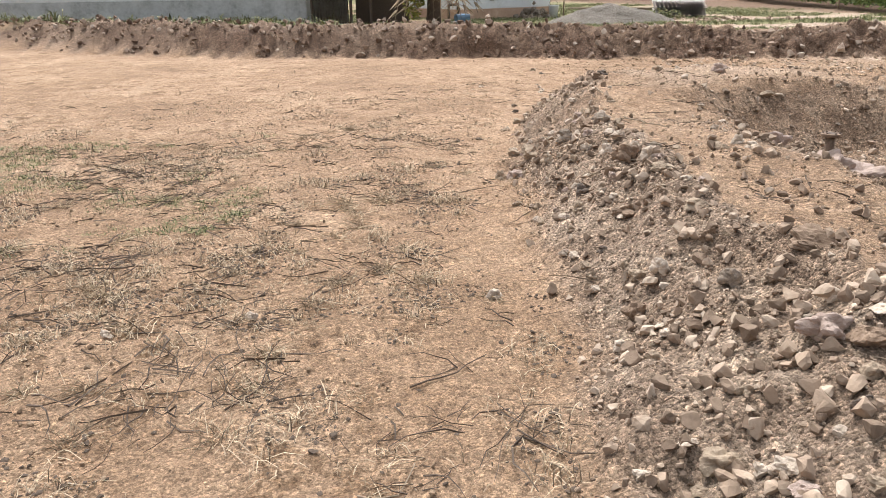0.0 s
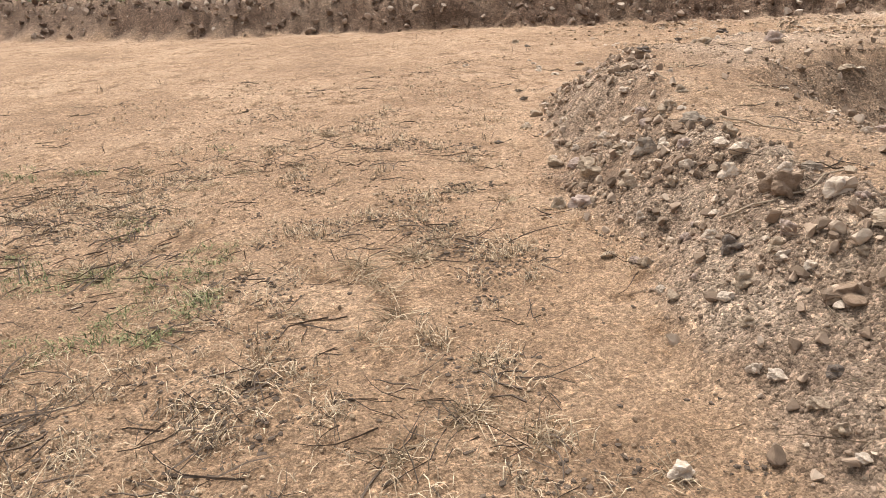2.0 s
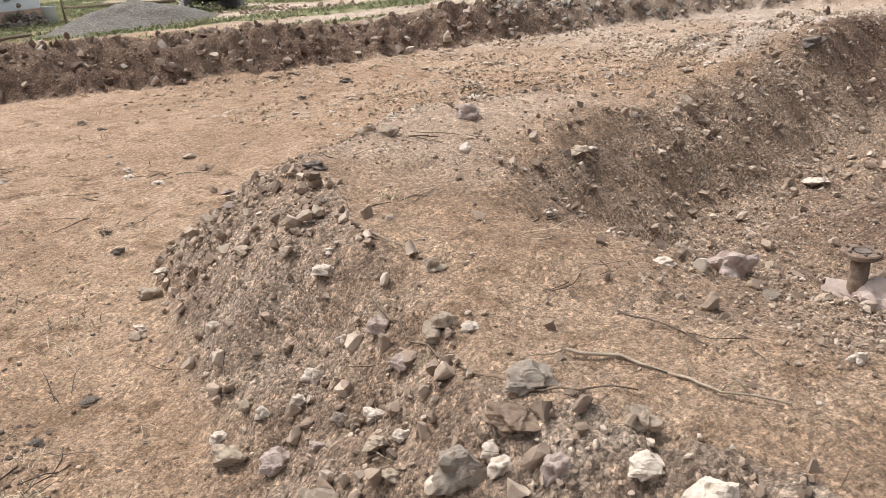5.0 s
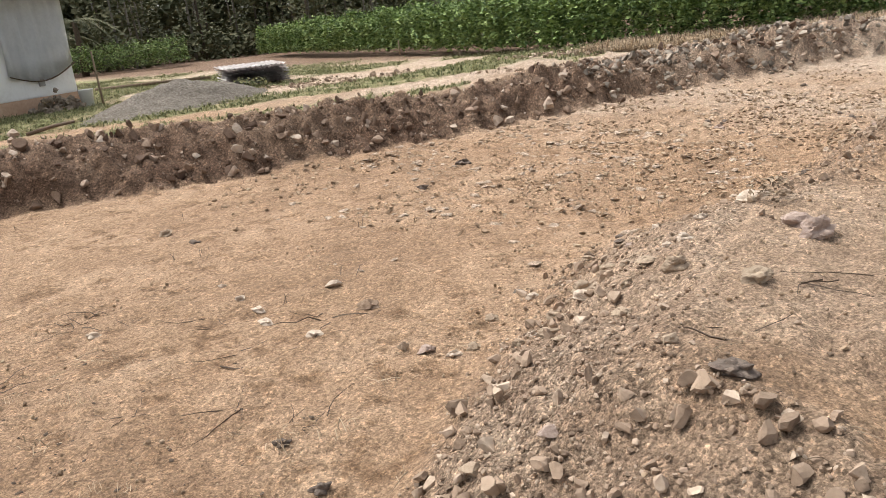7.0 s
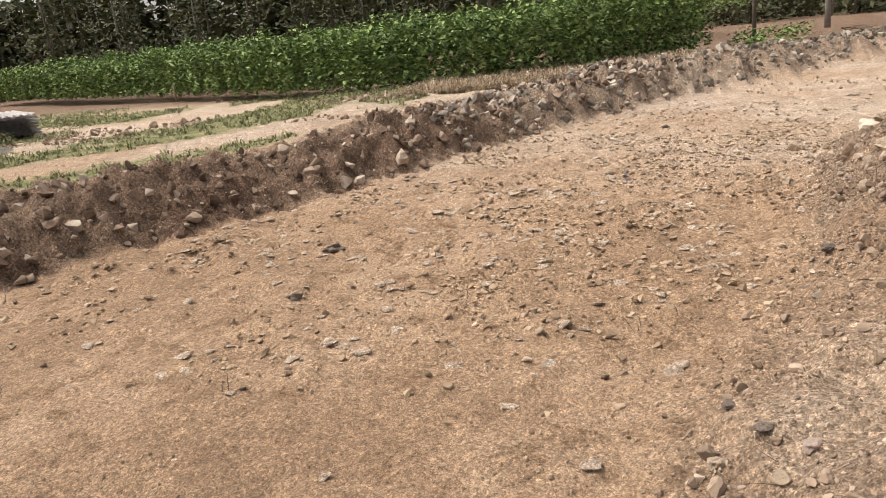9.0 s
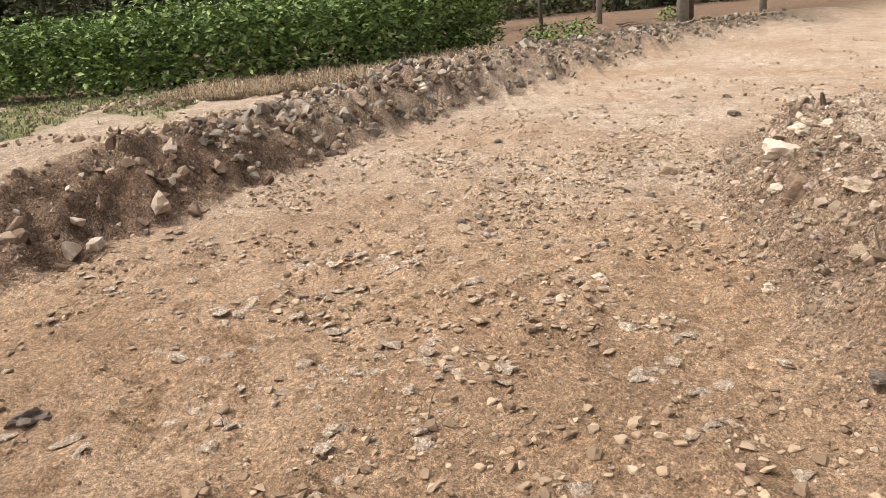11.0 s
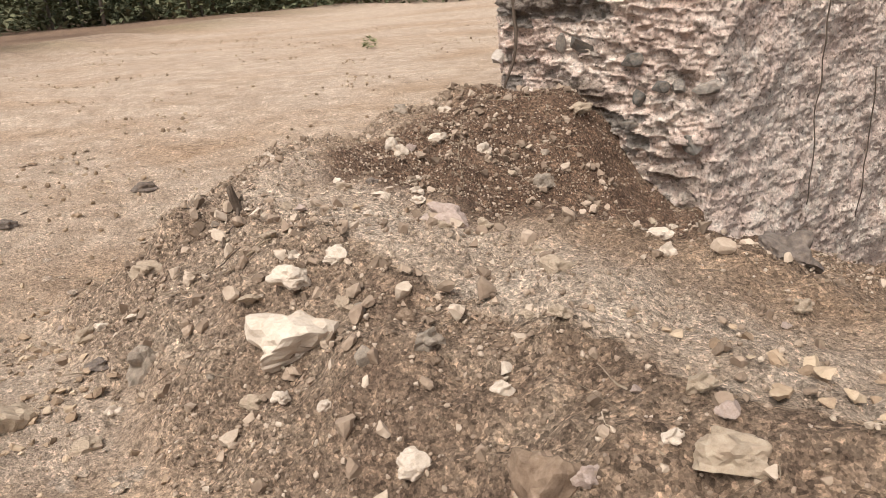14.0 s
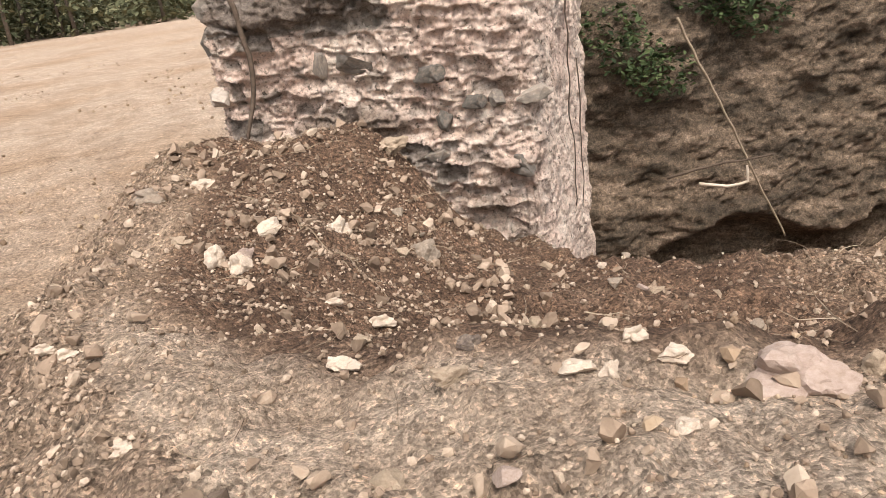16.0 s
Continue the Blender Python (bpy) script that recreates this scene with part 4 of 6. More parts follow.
rock(TAN, 11.90, 7.62, 0.081, 0.054, -137)
rock(TAN, 11.41, 7.96, 0.103, 0.054, -137)
rock(WHITE, 12.15, 6.76, 0.066, 0.040, -137)
rock(WHITE, 12.04, 6.68, 0.059, 0.040, -137)
rock(DARK, 14.35, 4.80, 0.205, 0.080, -137)
rock(DARK, 11.93, 6.93, 0.125, 0.056, -137)
rock(TAN, 12.16, 6.48, 0.138, 0.090, -137)
rock(TAN, 10.99, 7.01, 0.101, 0.061, -137)
rock(WHITE, 10.83, 7.02, 0.058, 0.048, -137)
rock(WHITE, 10.63, 7.05, 0.050, 0.036, -137)
rock(WHITE, 11.16, 6.55, 0.058, 0.058, -164)
rock(TAN, 10.84, 6.66, 0.080, 0.058, -164)
rock(BROWN, 10.53, 6.73, 0.060, 0.055, -164)
rock(TAN, 10.67, 5.96, 0.072, 0.061, -164)
rock(TAN, 10.20, 6.38, 0.109, 0.073, -164)
rock(TAN, 10.34, 6.17, 0.063, 0.031, -164)
rock(TAN, 10.03, 6.72, 0.070, 0.047, -164)
rock(WHITE, 9.98, 5.92, 0.100, 0.057, -164)
rock(WHITE, 9.92, 6.04, 0.069, 0.079, -164)
rock(TAN, 10.73, 6.16, 0.059, 0.030, -164)
rock(WHITE, 11.11, 5.77, 0.069, 0.045, -164)
rock(PINK, 12.16, 4.24, 0.098, 0.070, -164)
rock(WHITE, 10.46, 3.70, 0.059, 0.067, -164)
rock(WHITE, 12.52, 5.21, 0.061, 0.034, -164)
rock(TAN, 11.24, 6.72, 0.083, 0.047, -164)
rock(TAN, 10.16, 6.64, 0.051, 0.021, -164)
rock(WHITE, 11.20, 5.88, 0.051, 0.051, -164)
rock(TAN, 11.52, 5.78, 0.085, 0.042, -164)
rock(DARK, 11.46, 5.64, 0.066, 0.049, -164)
rock(WHITE, 11.14, 6.09, 0.051, 0.049, 174)
rock(WHITE, 11.26, 5.83, 0.079, 0.047, 174)
rock(WHITE, 11.04, 5.85, 0.073, 0.034, 174)
rock(TAN, 11.71, 5.38, 0.060, 0.027, 174)
rock(WHITE, 11.66, 4.73, 0.109, 0.054, 174)
rock(WHITE, 11.75, 5.53, 0.086, 0.043, 174)
rock(TAN, 12.42, 4.10, 0.095, 0.042, 174)
rock(TAN, 11.44, 2.86, 0.185, 0.103, 174)
rock(PINK, 11.23, 2.12, 0.194, 0.176, 174)
rock(WHITE, 12.47, 3.23, 0.133, 0.080, 174)
rock(GREY, 12.65, 3.59, 0.149, 0.084, 174)
rock(WHITE, 12.58, 5.19, 0.062, 0.038, 174)
rock(WHITE, 12.22, 5.74, 0.053, 0.034, 174)
rock(WHITE, 11.81, 4.71, 0.067, 0.027, 174)
rock(TAN, 10.79, 2.21, 0.107, 0.080, 174)

# boulder and slab by the pipe
rock(PINK, 4.80, 4.52, 0.46, 0.16, 20)
rock(PINK, 4.62, 4.66, 0.40, 0.12, 60)

# wall stones, in rough courses
WALLSTONE = plain("wall_stone", [(0.2, (0.10, 0.09, 0.078)), (0.45, (0.19, 0.165, 0.14)), (0.68, (0.32, 0.275, 0.23)), (0.9, (0.52, 0.45, 0.38))], 7, 0.95, 0.6, 0.0045, island=0.7, dust=0.4)
stone_meshes = []
for k in range(8):
    m = bpy.data.meshes.new("stone")
    b = rock_shape(rnd, 3, 7, 0.3)
    b.to_mesh(m)
    b.free()
    m.materials.append(WALLSTONE)
    stone_meshes.append(m)
z = -0.75
while z < 1.65:
    course = rnd.uniform(0.08, 0.15) + (0.08 if z > 0.75 else 0)
    s = 0.9
    while s < 3.35 + (2.4 if rnd.random() < 0.35 else 0):
        w = rnd.uniform(0.10, 0.28) + (0.10 if z > 0.75 else 0)
        if s > 3.1:
            w *= 0.6
        chance = 0.92 if z > 0.80 + 0.1 * math.sin(3 * s) and s < 2.5 else 0.07 if s < 3.1 else 0.0
        if rnd.random() < chance:
            x, y, nx, ny = wall_at(s + w / 2)
            d = rnd.uniform(0.08, 0.12) if z > 0.8 and s < 2.5 else rnd.uniform(-0.02, 0.02) + 0.10 * float(smooth((0.2 - z) / 0.9) * smooth((s - 1.6) / 1.2)) * (s < 3.1)
            ob = new("stone", stone_meshes[rnd.randrange(8)])
            ob.parent = wall
            ob.matrix_basis = Matrix.Translation((x + nx * d, y + ny * d, z + course / 2)) @ Euler((rnd.uniform(-0.15, 0.15), rnd.uniform(-0.25, 0.25), math.atan2(-nx, ny) + rnd.uniform(-0.15, 0.15))).to_matrix().to_4x4() @ Matrix.Diagonal((w, rnd.uniform(0.11, 0.15), course * rnd.uniform(0.85, 1.15), 1))
        s += w * rnd.uniform(0.95, 1.2)
    z += course

# ---- pipe with a flange ----
def flanged_pipe():
    z = 0.0
    ob = base("pipe_stub", 4.66, 4.72, z, "rusty upright steel pipe with a flat bolted flange", "pipe")
    bm = bmesh.new()
    lathe(bm, [(0.036, -0.1), (0.036, 0.05), (0.035, 0.21)])
    part("pipe", bm, RUST, ob, soft=True)
    bm = bmesh.new()
    lathe(bm, [(0.037, 0.205), (0.066, 0.208), (0.073, 0.213), (0.073, 0.228), (0.068, 0.233), (0.04, 0.233), (0.037, 0.222)], 24)
    part("flange", bm, RUST, ob, "rust-brown flange ring")
    for k in range(6):
        a = k * math.pi / 3 + 0.3
        bm = bmesh.new()
        lathe(bm, [(0.007, 0.228), (0.007, 0.239), (0.005, 0.241)], 6, 0.057 * math.cos(a), 0.057 * math.sin(a))
        part("bolt", bm, DARKWOOD, ob)
    # solid dark disc stands in for the shaded hollow; the pipe is closed
    bm = bmesh.new()
    lathe(bm, [(0.024, 0.224), (0.031, 0.2335)], 16)
    part("bore_shade", bm, DARK, ob, "solid dark disc painted as the shade inside the pipe")
    return ob


flanged_pipe()

# ---- sticks, roots and stakes ----
def stick(name, label, pts, r0, r1, mat=WOOD, lift=0.012, bend=0.02, twigs=0):
    """A dry branch over ground places, or through exact places where three numbers are given."""
    q = []
    for p in pts:
        q.append(Vector((p[0], p[1], height(p[0], p[1]) + lift)) if len(p) == 2 else Vector(p))
    fine = []
    for a, b in zip(q, q[1:]):
        n = max(3, int((b - a).length / 0.06))
        for k in range(n):
            p = a.lerp(b, k / n)
            if len(pts[0]) == 2:
                p.z = height(p.x, p.y) + lift
            w = bend * Vector((noise.noise(p * 4), noise.noise(p * 4 + Vector((9, 0, 0))), 0.4 * noise.noise(p * 5)))
            fine.append(p + w)
    fine.append(q[-1])
    bm = bmesh.new()
    tube(bm, fine, r0, r1, 6)
    for k in range(twigs):
        p = fine[rnd.randrange(1, len(fine) - 1)]
        e = p + Vector((rnd.uniform(-1, 1), rnd.uniform(-1, 1), rnd.uniform(0, 0.4))) * 0.14
        tube(bm, [p, p.lerp(e, 0.5) + Vector((0, 0, 0.01)), e], r1 * 0.9, r1 * 0.4, 5)
    return tagged(new(name, mesh_from(name, bm, mat, True)), label, "stick")


DRY = "thin dry branch lying on the bare soil"
stick("branch", "long curved dry root lying over the spoil heap", [(2.45, 4.4), (2.54, 4.25), (2.72, 4.2), (3.0, 4.27)], 0.0060, 0.0030, twigs=2)
stick("branch", "thin bent root reaching over the heap", [(3.26, 6.05), (3.12, 5.75), (3.0, 5.45), (2.98, 5.24), (3.05, 5.12), (3.12, 5.04)], 0.0036, 0.0025)
stick("branch", "forked grey driftwood-like root on the heap", [(3.22, 5.29), (3.24, 5.15), (3.21, 4.95), (3.18, 4.87), (3.21, 4.7)], 0.006, 0.003, WOOD, bend=0.05, twigs=4)
stick("branch", DRY, [(3.46, 6.26), (3.49, 6.09)], 0.0042, 0.0025)
stick("branch", DRY, [(3.56, 5.28), (3.5, 5.1), (3.43, 4.96)], 0.0036, 0.0020, DARKWOOD)
stick("branch", DRY, [(0.8, 2.71), (1.0, 2.78), (1.17, 2.9)], 0.0036, 0.0020, DARKWOOD)
stick("branch", DRY, [(0.48, 2.16), (0.6, 2.16), (0.68, 2.24)], 0.0030, 0.0020)
stick("branch", DRY, [(0.12, 2.78), (0.24, 2.88), (0.31, 3.07)], 0.0036, 0.0020, DARKWOOD, twigs=2)
stick("branch", DRY, [(-0.67, 3.61), (-0.72, 3.45), (-0.76, 3.25)], 0.0042, 0.0025, DARKWOOD, twigs=2)
stick("branch", DRY, [(1.06, 2.3), (1.15, 2.13)], 0.0036, 0.0020, DARKWOOD, twigs=2)
stick("branch", "pale straight stick lying on the heap's slope", [(11.52, 6.59), (11.47, 6.48), (11.41, 6.38)], 0.0042, 0.0025)
stick("branch", DRY, [(11.75, 6.55), (11.66, 6.5), (11.58, 6.42)], 0.0036, 0.0025, DARKWOOD)
stick("root", "dark root trailing down the heap's side", [(9.55, 6.95), (9.41, 7.04), (9.2, 7.1), (9.02, 7.2), (8.86, 7.29)], 0.005, 0.002, DARKWOOD, bend=0.08, twigs=4)
stick("branch", "pale split stick lying at the heap's foot", [(10.51, 7.71), (10.3, 7.72), (10.04, 7.74)], 0.0048, 0.0030)
stick("branch", "pale split stick lying at the heap's foot", [(10.4, 7.62), (10.22, 7.66), (10.02, 7.68)], 0.0036, 0.0025)
stick("branch", DRY, [(11.71, 8.6), (11.45, 8.56), (11.23, 8.63)], 0.0042, 0.0025, DARKWOOD)
stick("branch", DRY, [(12.6, 4.6), (13.0, 4.1), (13.3, 3.6)], 0.0060, 0.0030, DARKWOOD, twigs=3)
stick("root", "thin pale root trailing down the red slope", [(12.32, 3.44), (12.1, 3.6), (12.0, 3.8), (11.8, 4.2), (11.61, 4.49)], 0.0042, 0.0020)
stick("branch", "pale broken stick on the heap", [(11.38, 6.42), (11.4, 6.5), (11.42, 6.58)], 0.0048, 0.0030)


def stake():
    z = height(11.94, 6.08)
    bm = bmesh.new()
    tube(bm, [(11.94, 6.08, z - 0.1), (11.942, 6.08, z), (11.946, 6.084, z + 0.05), (11.95, 6.085, z + 0.09), (11.953, 6.09, z + 0.125)], 0.03, 0.013, 9)
    for v in bm.verts:
        v.co += 0.014 * noise.noise_vector(v.co * 30)
    return tagged(new("stump", mesh_from("stump", bm, DARKWOOD)), "short charred broken stake standing in the heap", "stake")


stake()
stick("root", "dark root lying beside the stake", [(12.0, 6.03), (11.9, 6.12), (11.82, 6.22), (11.74, 6.38)], 0.0120, 0.0040, DARKWOOD, lift=0.01)

# poles leaning on the pit face
stick("pole", "long thin bamboo pole leaning on the pit face", [(7.8, -1.1, 0.38), (7.09, -1.1, -1.03), (6.33, -1.1, -2.56)], 0.017, 0.012, lift=0, bend=0.02)
stick("branch", "white bent branch caught on the pit face", [(7.53, -1.1, -1.64), (7.15, -1.1, -1.74), (6.86, -1.1, -1.73), (6.89, -1.1, -1.51)], 0.022, 0.016, WHITEROCK, 0, 0.03)
stick("branch", "dark branch stuck in the pit face", [(7.92, -1.1, -1.51), (7.3, -1.1, -1.43), (6.52, -1.1, -1.42)], 0.018, 0.01, DARKWOOD, 0, 0.05)
stick("root", "dark root hanging down the masonry corner", [(12.25, 2.36, 1.25), (12.18, 2.40, 0.9), (12.24, 2.42, 0.6), (12.3, 2.44, 0.36)], 0.02, 0.012, DARKWOOD, 0, 0.03)
stick("root", "thin vertical root on the masonry", [(9.86, 1.3, 1.6), (9.84, 1.3, 0.4), (9.85, 1.32, -0.8)], 0.007, 0.005, DARKWOOD, 0, 0.03)
stick("root", "thin vertical root on the masonry", [(9.45, 0.3, 0.3), (9.43, 0.28, -0.5), (9.47, 0.3, -1.2)], 0.007, 0.005, DARKWOOD, 0, 0.03)


# ---- leaves ----
def leaf_cloud(centres, radii, n, size, up=0.3):
    """n leaf faces spread through blobs; each a bent pair of triangles."""
    k = RNG.integers(0, len(centres), n)
    p = RNG.normal(0, 1, (n, 3))
    p /= np.linalg.norm(p, axis=1)[:, None]
    p *= RNG.uniform(0.35, 1.0, n)[:, None] ** 0.6
    c = np.asarray(centres)[k] + p * np.asarray(radii)[k]
    r = turns(n, 1.1)
    s = size * RNG.uniform(0.6, 1.3, n)
    tip = np.array([[0, -0.5, 0], [0.28, 0, 0.06], [0, 0.5, -0.05], [-0.28, 0, 0.06]])
    v = np.einsum("nij,vj->nvi", r, tip) * s[:, None, None] + c[:, None, :]
    f = np.array([[0, 1, 2], [0, 2, 3]])[None] + (np.arange(n) * 4)[:, None, None]
    return v.reshape(-1, 3), f.reshape(-1, 3)


def bush(name, label, centres, radii, n, size, mat):
    v, f = leaf_cloud(centres, radii, n, size)
    ob = joined(name, v, f, mat)
    return tagged(ob, label, "bush")


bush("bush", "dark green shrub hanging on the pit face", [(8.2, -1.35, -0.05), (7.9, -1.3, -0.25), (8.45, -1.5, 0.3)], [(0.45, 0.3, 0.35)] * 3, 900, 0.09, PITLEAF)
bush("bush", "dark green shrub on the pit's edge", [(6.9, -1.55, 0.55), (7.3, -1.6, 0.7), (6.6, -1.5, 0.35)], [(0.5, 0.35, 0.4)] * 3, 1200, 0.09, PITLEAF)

# crop field behind the bank
FRONT = [(36, 46), (27, 28.5), (22.2, 19.5), (20.2, 15.0), (20.2, 12.6), (21.3, 10.4), (24.0, 8.7), (27.2, 7.8)]


def crop_field(front, rows, leaves):
    cs, rs = [], []
    length = sum(math.dist(a, b) for a, b in zip(front, front[1:]))
    for row in range(rows):
        step = 0.42 if row < 3 else 0.9
        for k in range(int(length / step)):
            s = k * step + rnd.uniform(-0.1, 0.1)
            for a, b in zip(front, front[1:]):
                d = math.dist(a, b)
                if s <= d:
                    break
                s -= d
            ux, uy = (b[0] - a[0]) / d, (b[1] - a[1]) / d
            off = (row if row < 3 else 3 + (row - 3) * 1.4) * 0.75 + rnd.uniform(-0.12, 0.12)
            if row > 6 and rnd.random() < 0.15:
                continue
            x, y = a[0] + ux * s - uy * off, a[1] + uy * s + ux * off
            tall = 1.45 + 0.18 * float(fbm(np.array(x * 0.3), np.array(y * 0.3), 2, 5)) + rnd.uniform(-0.28, 0.28) + 0.45 * max(0, min(1, (13 - y) / 3))
            g = 0.3
            if row < 3:
                for t in (0.25, 0.55, 0.85):
                    cs.append((x, y, g + tall * t))
                    rs.append((0.27, 0.27, 0.26 * tall))
            else:
                cs.append((x, y, g + tall * 0.8))
                rs.append((0.5, 0.5, 0.28 * tall))
    v, f = leaf_cloud(cs, rs, leaves, 0.15)
    return tagged(joined("crop_field", v, f, LEAF), "dense field of leafy green crop plants", "crop", kind="stuff")


crop_field(FRONT, 26, 185000)
crop_field([(20, 56), (33.0, 49)], 8, 14000)


def dry_tuft(x, y, tall):
    """One dry grass clump: many thin bent blades from a small foot."""
    z = height(x, y)
    bm = bmesh.new()
    for k in range(46):
        a, lean = rnd.uniform(0, 6.28), rnd.uniform(0.4, 1.9)
        L = tall * rnd.uniform(0.5, 1.15)
        f = Vector((x + rnd.gauss(0, 0.035), y + rnd.gauss(0, 0.035), z - 0.005))
        t = Vector((math.cos(a), math.sin(a), 0))
        tube(bm, [f, f + t * lean * L * 0.4 + Vector((0, 0, L * 0.45 / (0.6 + lean))), f + t * lean * L + Vector((0, 0, max(0.01, L * (0.8 - 0.4 * lean))))], 0.0024, 0.0009, 3)
    return tagged(new("dry_tuft", mesh_from("dry_tuft", bm, STRAW)), "dry straw-coloured grass clump on the bare field", "grass clump", "dry grass clumps")


dry_tuft(1.01, 5.21, 0.15)
dry_tuft(1.00, 4.69, 0.11)
dry_tuft(-0.48, 4.13, 0.13)
dry_tuft(1.00, 3.93, 0.08)
dry_tuft(1.39, 3.41, 0.06)
dry_tuft(-0.27, 3.63, 0.10)
dry_tuft(-0.61, 3.18, 0.07)
dry_tuft(-0.40, 2.79, 0.08)
dry_tuft(0.11, 2.62, 0.09)
dry_tuft(0.60, 2.75, 0.03)
dry_tuft(-0.40, 4.04, 0.14)
dry_tuft(0.98, 3.93, 0.08)
dry_tuft(0.50, 5.46, 0.09)
dry_tuft(0.85, 4.53, 0.09)
dry_tuft(0.99, 5.13, 0.08)
dry_tuft(0.57, 3.56, 0.08)
dry_tuft(1.28, 5.21, 0.12)
dry_tuft(1.89, 6.07, 0.07)
dry_tuft(2.07, 5.77, 0.07)
dry_tuft(1.16, 4.16, 0.08)
dry_tuft(-0.01, 6.60, 0.10)
dry_tuft(0.70, 3.82, 0.08)
dry_tuft(-0.41, 4.97, 0.06)
dry_tuft(-1.04, 4.94, 0.13)
for k in range(60):
    x, y = rnd.uniform(-2.6, 1.6), rnd.uniform(1.9, 8.5)
    if fbm(np.array(x * 1.3), np.array(y * 1.3), 4, 151) > -0.12 and x < 1.1 + 0.1 * y:
        dry_tuft(x, y, rnd.uniform(0.04, 0.10))

# ---- woods beyond the field ----
BARK = plain("pale_bark", [(0.3, (0.084, 0.066, 0.051)), (0.55, (0.162, 0.138, 0.114)), (0.8, (0.252, 0.228, 0.198))], 6, 0.9, 0.2, 0.01, island=0.6)
DIMLEAF = plain("woods_leaf", [(0.2, (0.04, 0.048, 0.022)), (0.5, (0.10, 0.105, 0.055)), (0.8, (0.19, 0.18, 0.10))], 1, 0.85, 0.0, 0.01, island=0.5)


def woods():
    bm = bmesh.new()
    cs, rs = [], []
    for k in range(260):
        a = radians(rnd.uniform(-75, 75))
        r = rnd.uniform(52, 78)
        x, y = 6 + r * math.cos(a), 8 + r * math.sin(a)
        tall = rnd.uniform(7, 11)
        lean = rnd.uniform(-0.5, 0.5)
        tube(bm, [(x, y, -0.2), (x + lean * 0.3, y + lean * 0.2, tall * 0.5), (x + lean, y + lean, tall)], rnd.uniform(0.07, 0.15), 0.04, 5)
        for t in (0.12, 0.35, 0.6, 0.9):
            cs.append((x + rnd.uniform(-1, 1), y + rnd.uniform(-1, 1), tall * t))
            rs.append((1.4, 1.4, 0.16 * tall))
    tagged(new("woods_trunks", mesh_from("woods_trunks", bm, BARK, True)), "many thin pale trunks of a far plantation", "woods", kind="stuff")
    for k in range(900):
        a, r = radians(rnd.uniform(-75, 80)), rnd.uniform(56, 76)
        cs.append((6 + r * math.cos(a), 8 + r * math.sin(a), rnd.uniform(0.2, 1.6)))
        rs.append((2.2, 2.2, 1.3))
    v, f = leaf_cloud(cs, rs, 150000, 0.48)
    back, wide = [], []
    for k in range(520):
        a, r = radians(rnd.uniform(-80, 85)), rnd.uniform(82, 96)
        back.append((6 + r * math.cos(a), 8 + r * math.sin(a), rnd.uniform(0.5, 9)))
        wide.append((4, 4, 3.5))
    bv, bf = leaf_cloud(back, wide, 70000, 1.6)
    tagged(joined("woods_backdrop", bv, bf, DIMLEAF), "dim dense woods far behind the crop", "woods", kind="stuff")
    tagged(joined("woods_foliage", v, f, DIMLEAF), "dim olive foliage of the far woods", "woods", kind="stuff")


woods()


def frond(bm, x, y, z, a, length, droop):
    pts = [(x + math.cos(a) * length * t, y + math.sin(a) * length * t, z + length * (0.5 * t - droop * t * t)) for t in (0, 0.25, 0.5, 0.75, 1)]
    tube(bm, pts, 0.03, 0.008, 4)
    for k in range(14):
        t = 0.15 + 0.06 * k
        p = Vector((x + math.cos(a) * length * t, y + math.sin(a) * length * t, z + length * (0.5 * t - droop * t * t)))
        for side in (-1, 1):
            q = p + Vector((-math.sin(a) * side * 0.45 + math.cos(a) * 0.25, math.cos(a) * side * 0.45 + math.sin(a) * 0.25, -0.3))
            w = Vector((math.cos(a), math.sin(a), 0)) * 0.045
            bm.faces.new([bm.verts.new(c) for c in (p - w, p + w, q)])


def palm(x, y, tall, name="palm_tree", label="dark palm tree with drooping fronds and a ringed trunk", green=DIMLEAF, fronds=16, reach=2.5, droop=0.9):
    ob = base(name, x, y, 0.15, label, "palm", group="palms by the far field")
    bm = bmesh.new()
    tube(bm, [(0, 0, -0.3), (0.05, 0, tall * 0.3), (0.1, 0.05, tall * 0.7), (0.1, 0.1, tall)], 0.24, 0.15, 9)
    part("trunk", bm, DARKWOOD, ob, soft=True)
    bm = bmesh.new()
    for k in range(fronds):
        frond(bm, 0.1, 0.1, tall, 2.4 * k, reach * rnd.uniform(0.8, 1.2), droop * rnd.uniform(0.7, 1.4))
    part("crown", bm, green, ob)
    return ob


for k in range(16):
    a = radians(64 + 1.9 * k + rnd.uniform(-0.6, 0.6))
    r = rnd.uniform(50, 60)
    palm(6 + r * math.cos(a), 8 + r * math.sin(a), rnd.uniform(2.0, 4.5))

# ---- houses behind the bank ----
G0 = 0.22
TILE = plain("roof_tile", [(0.3, (0.10, 0.06, 0.045)), (0.6, (0.22, 0.13, 0.09)), (0.8, (0.32, 0.22, 0.16))], 8, 0.9, 0.4, 0.01)
OCHRE = plain("ochre_plinth", [(0.3, (0.42, 0.26, 0.17)), (0.6, (0.58, 0.40, 0.28)), (0.8, (0.66, 0.5, 0.38))], 3, 0.9, 0.2, 0.01)
GREYWALL = plain("stained_grey_plaster", [(0.3, (0.18, 0.17, 0.16)), (0.5, (0.34, 0.33, 0.31)), (0.75, (0.55, 0.54, 0.52))], 2, 0.9, 0.2, 0.01)
WASHED = plain("stained_whitewash", [(0.3, (0.30, 0.29, 0.26)), (0.5, (0.52, 0.51, 0.48)), (0.75, (0.70, 0.69, 0.66))], 2, 0.9, 0.2, 0.01)
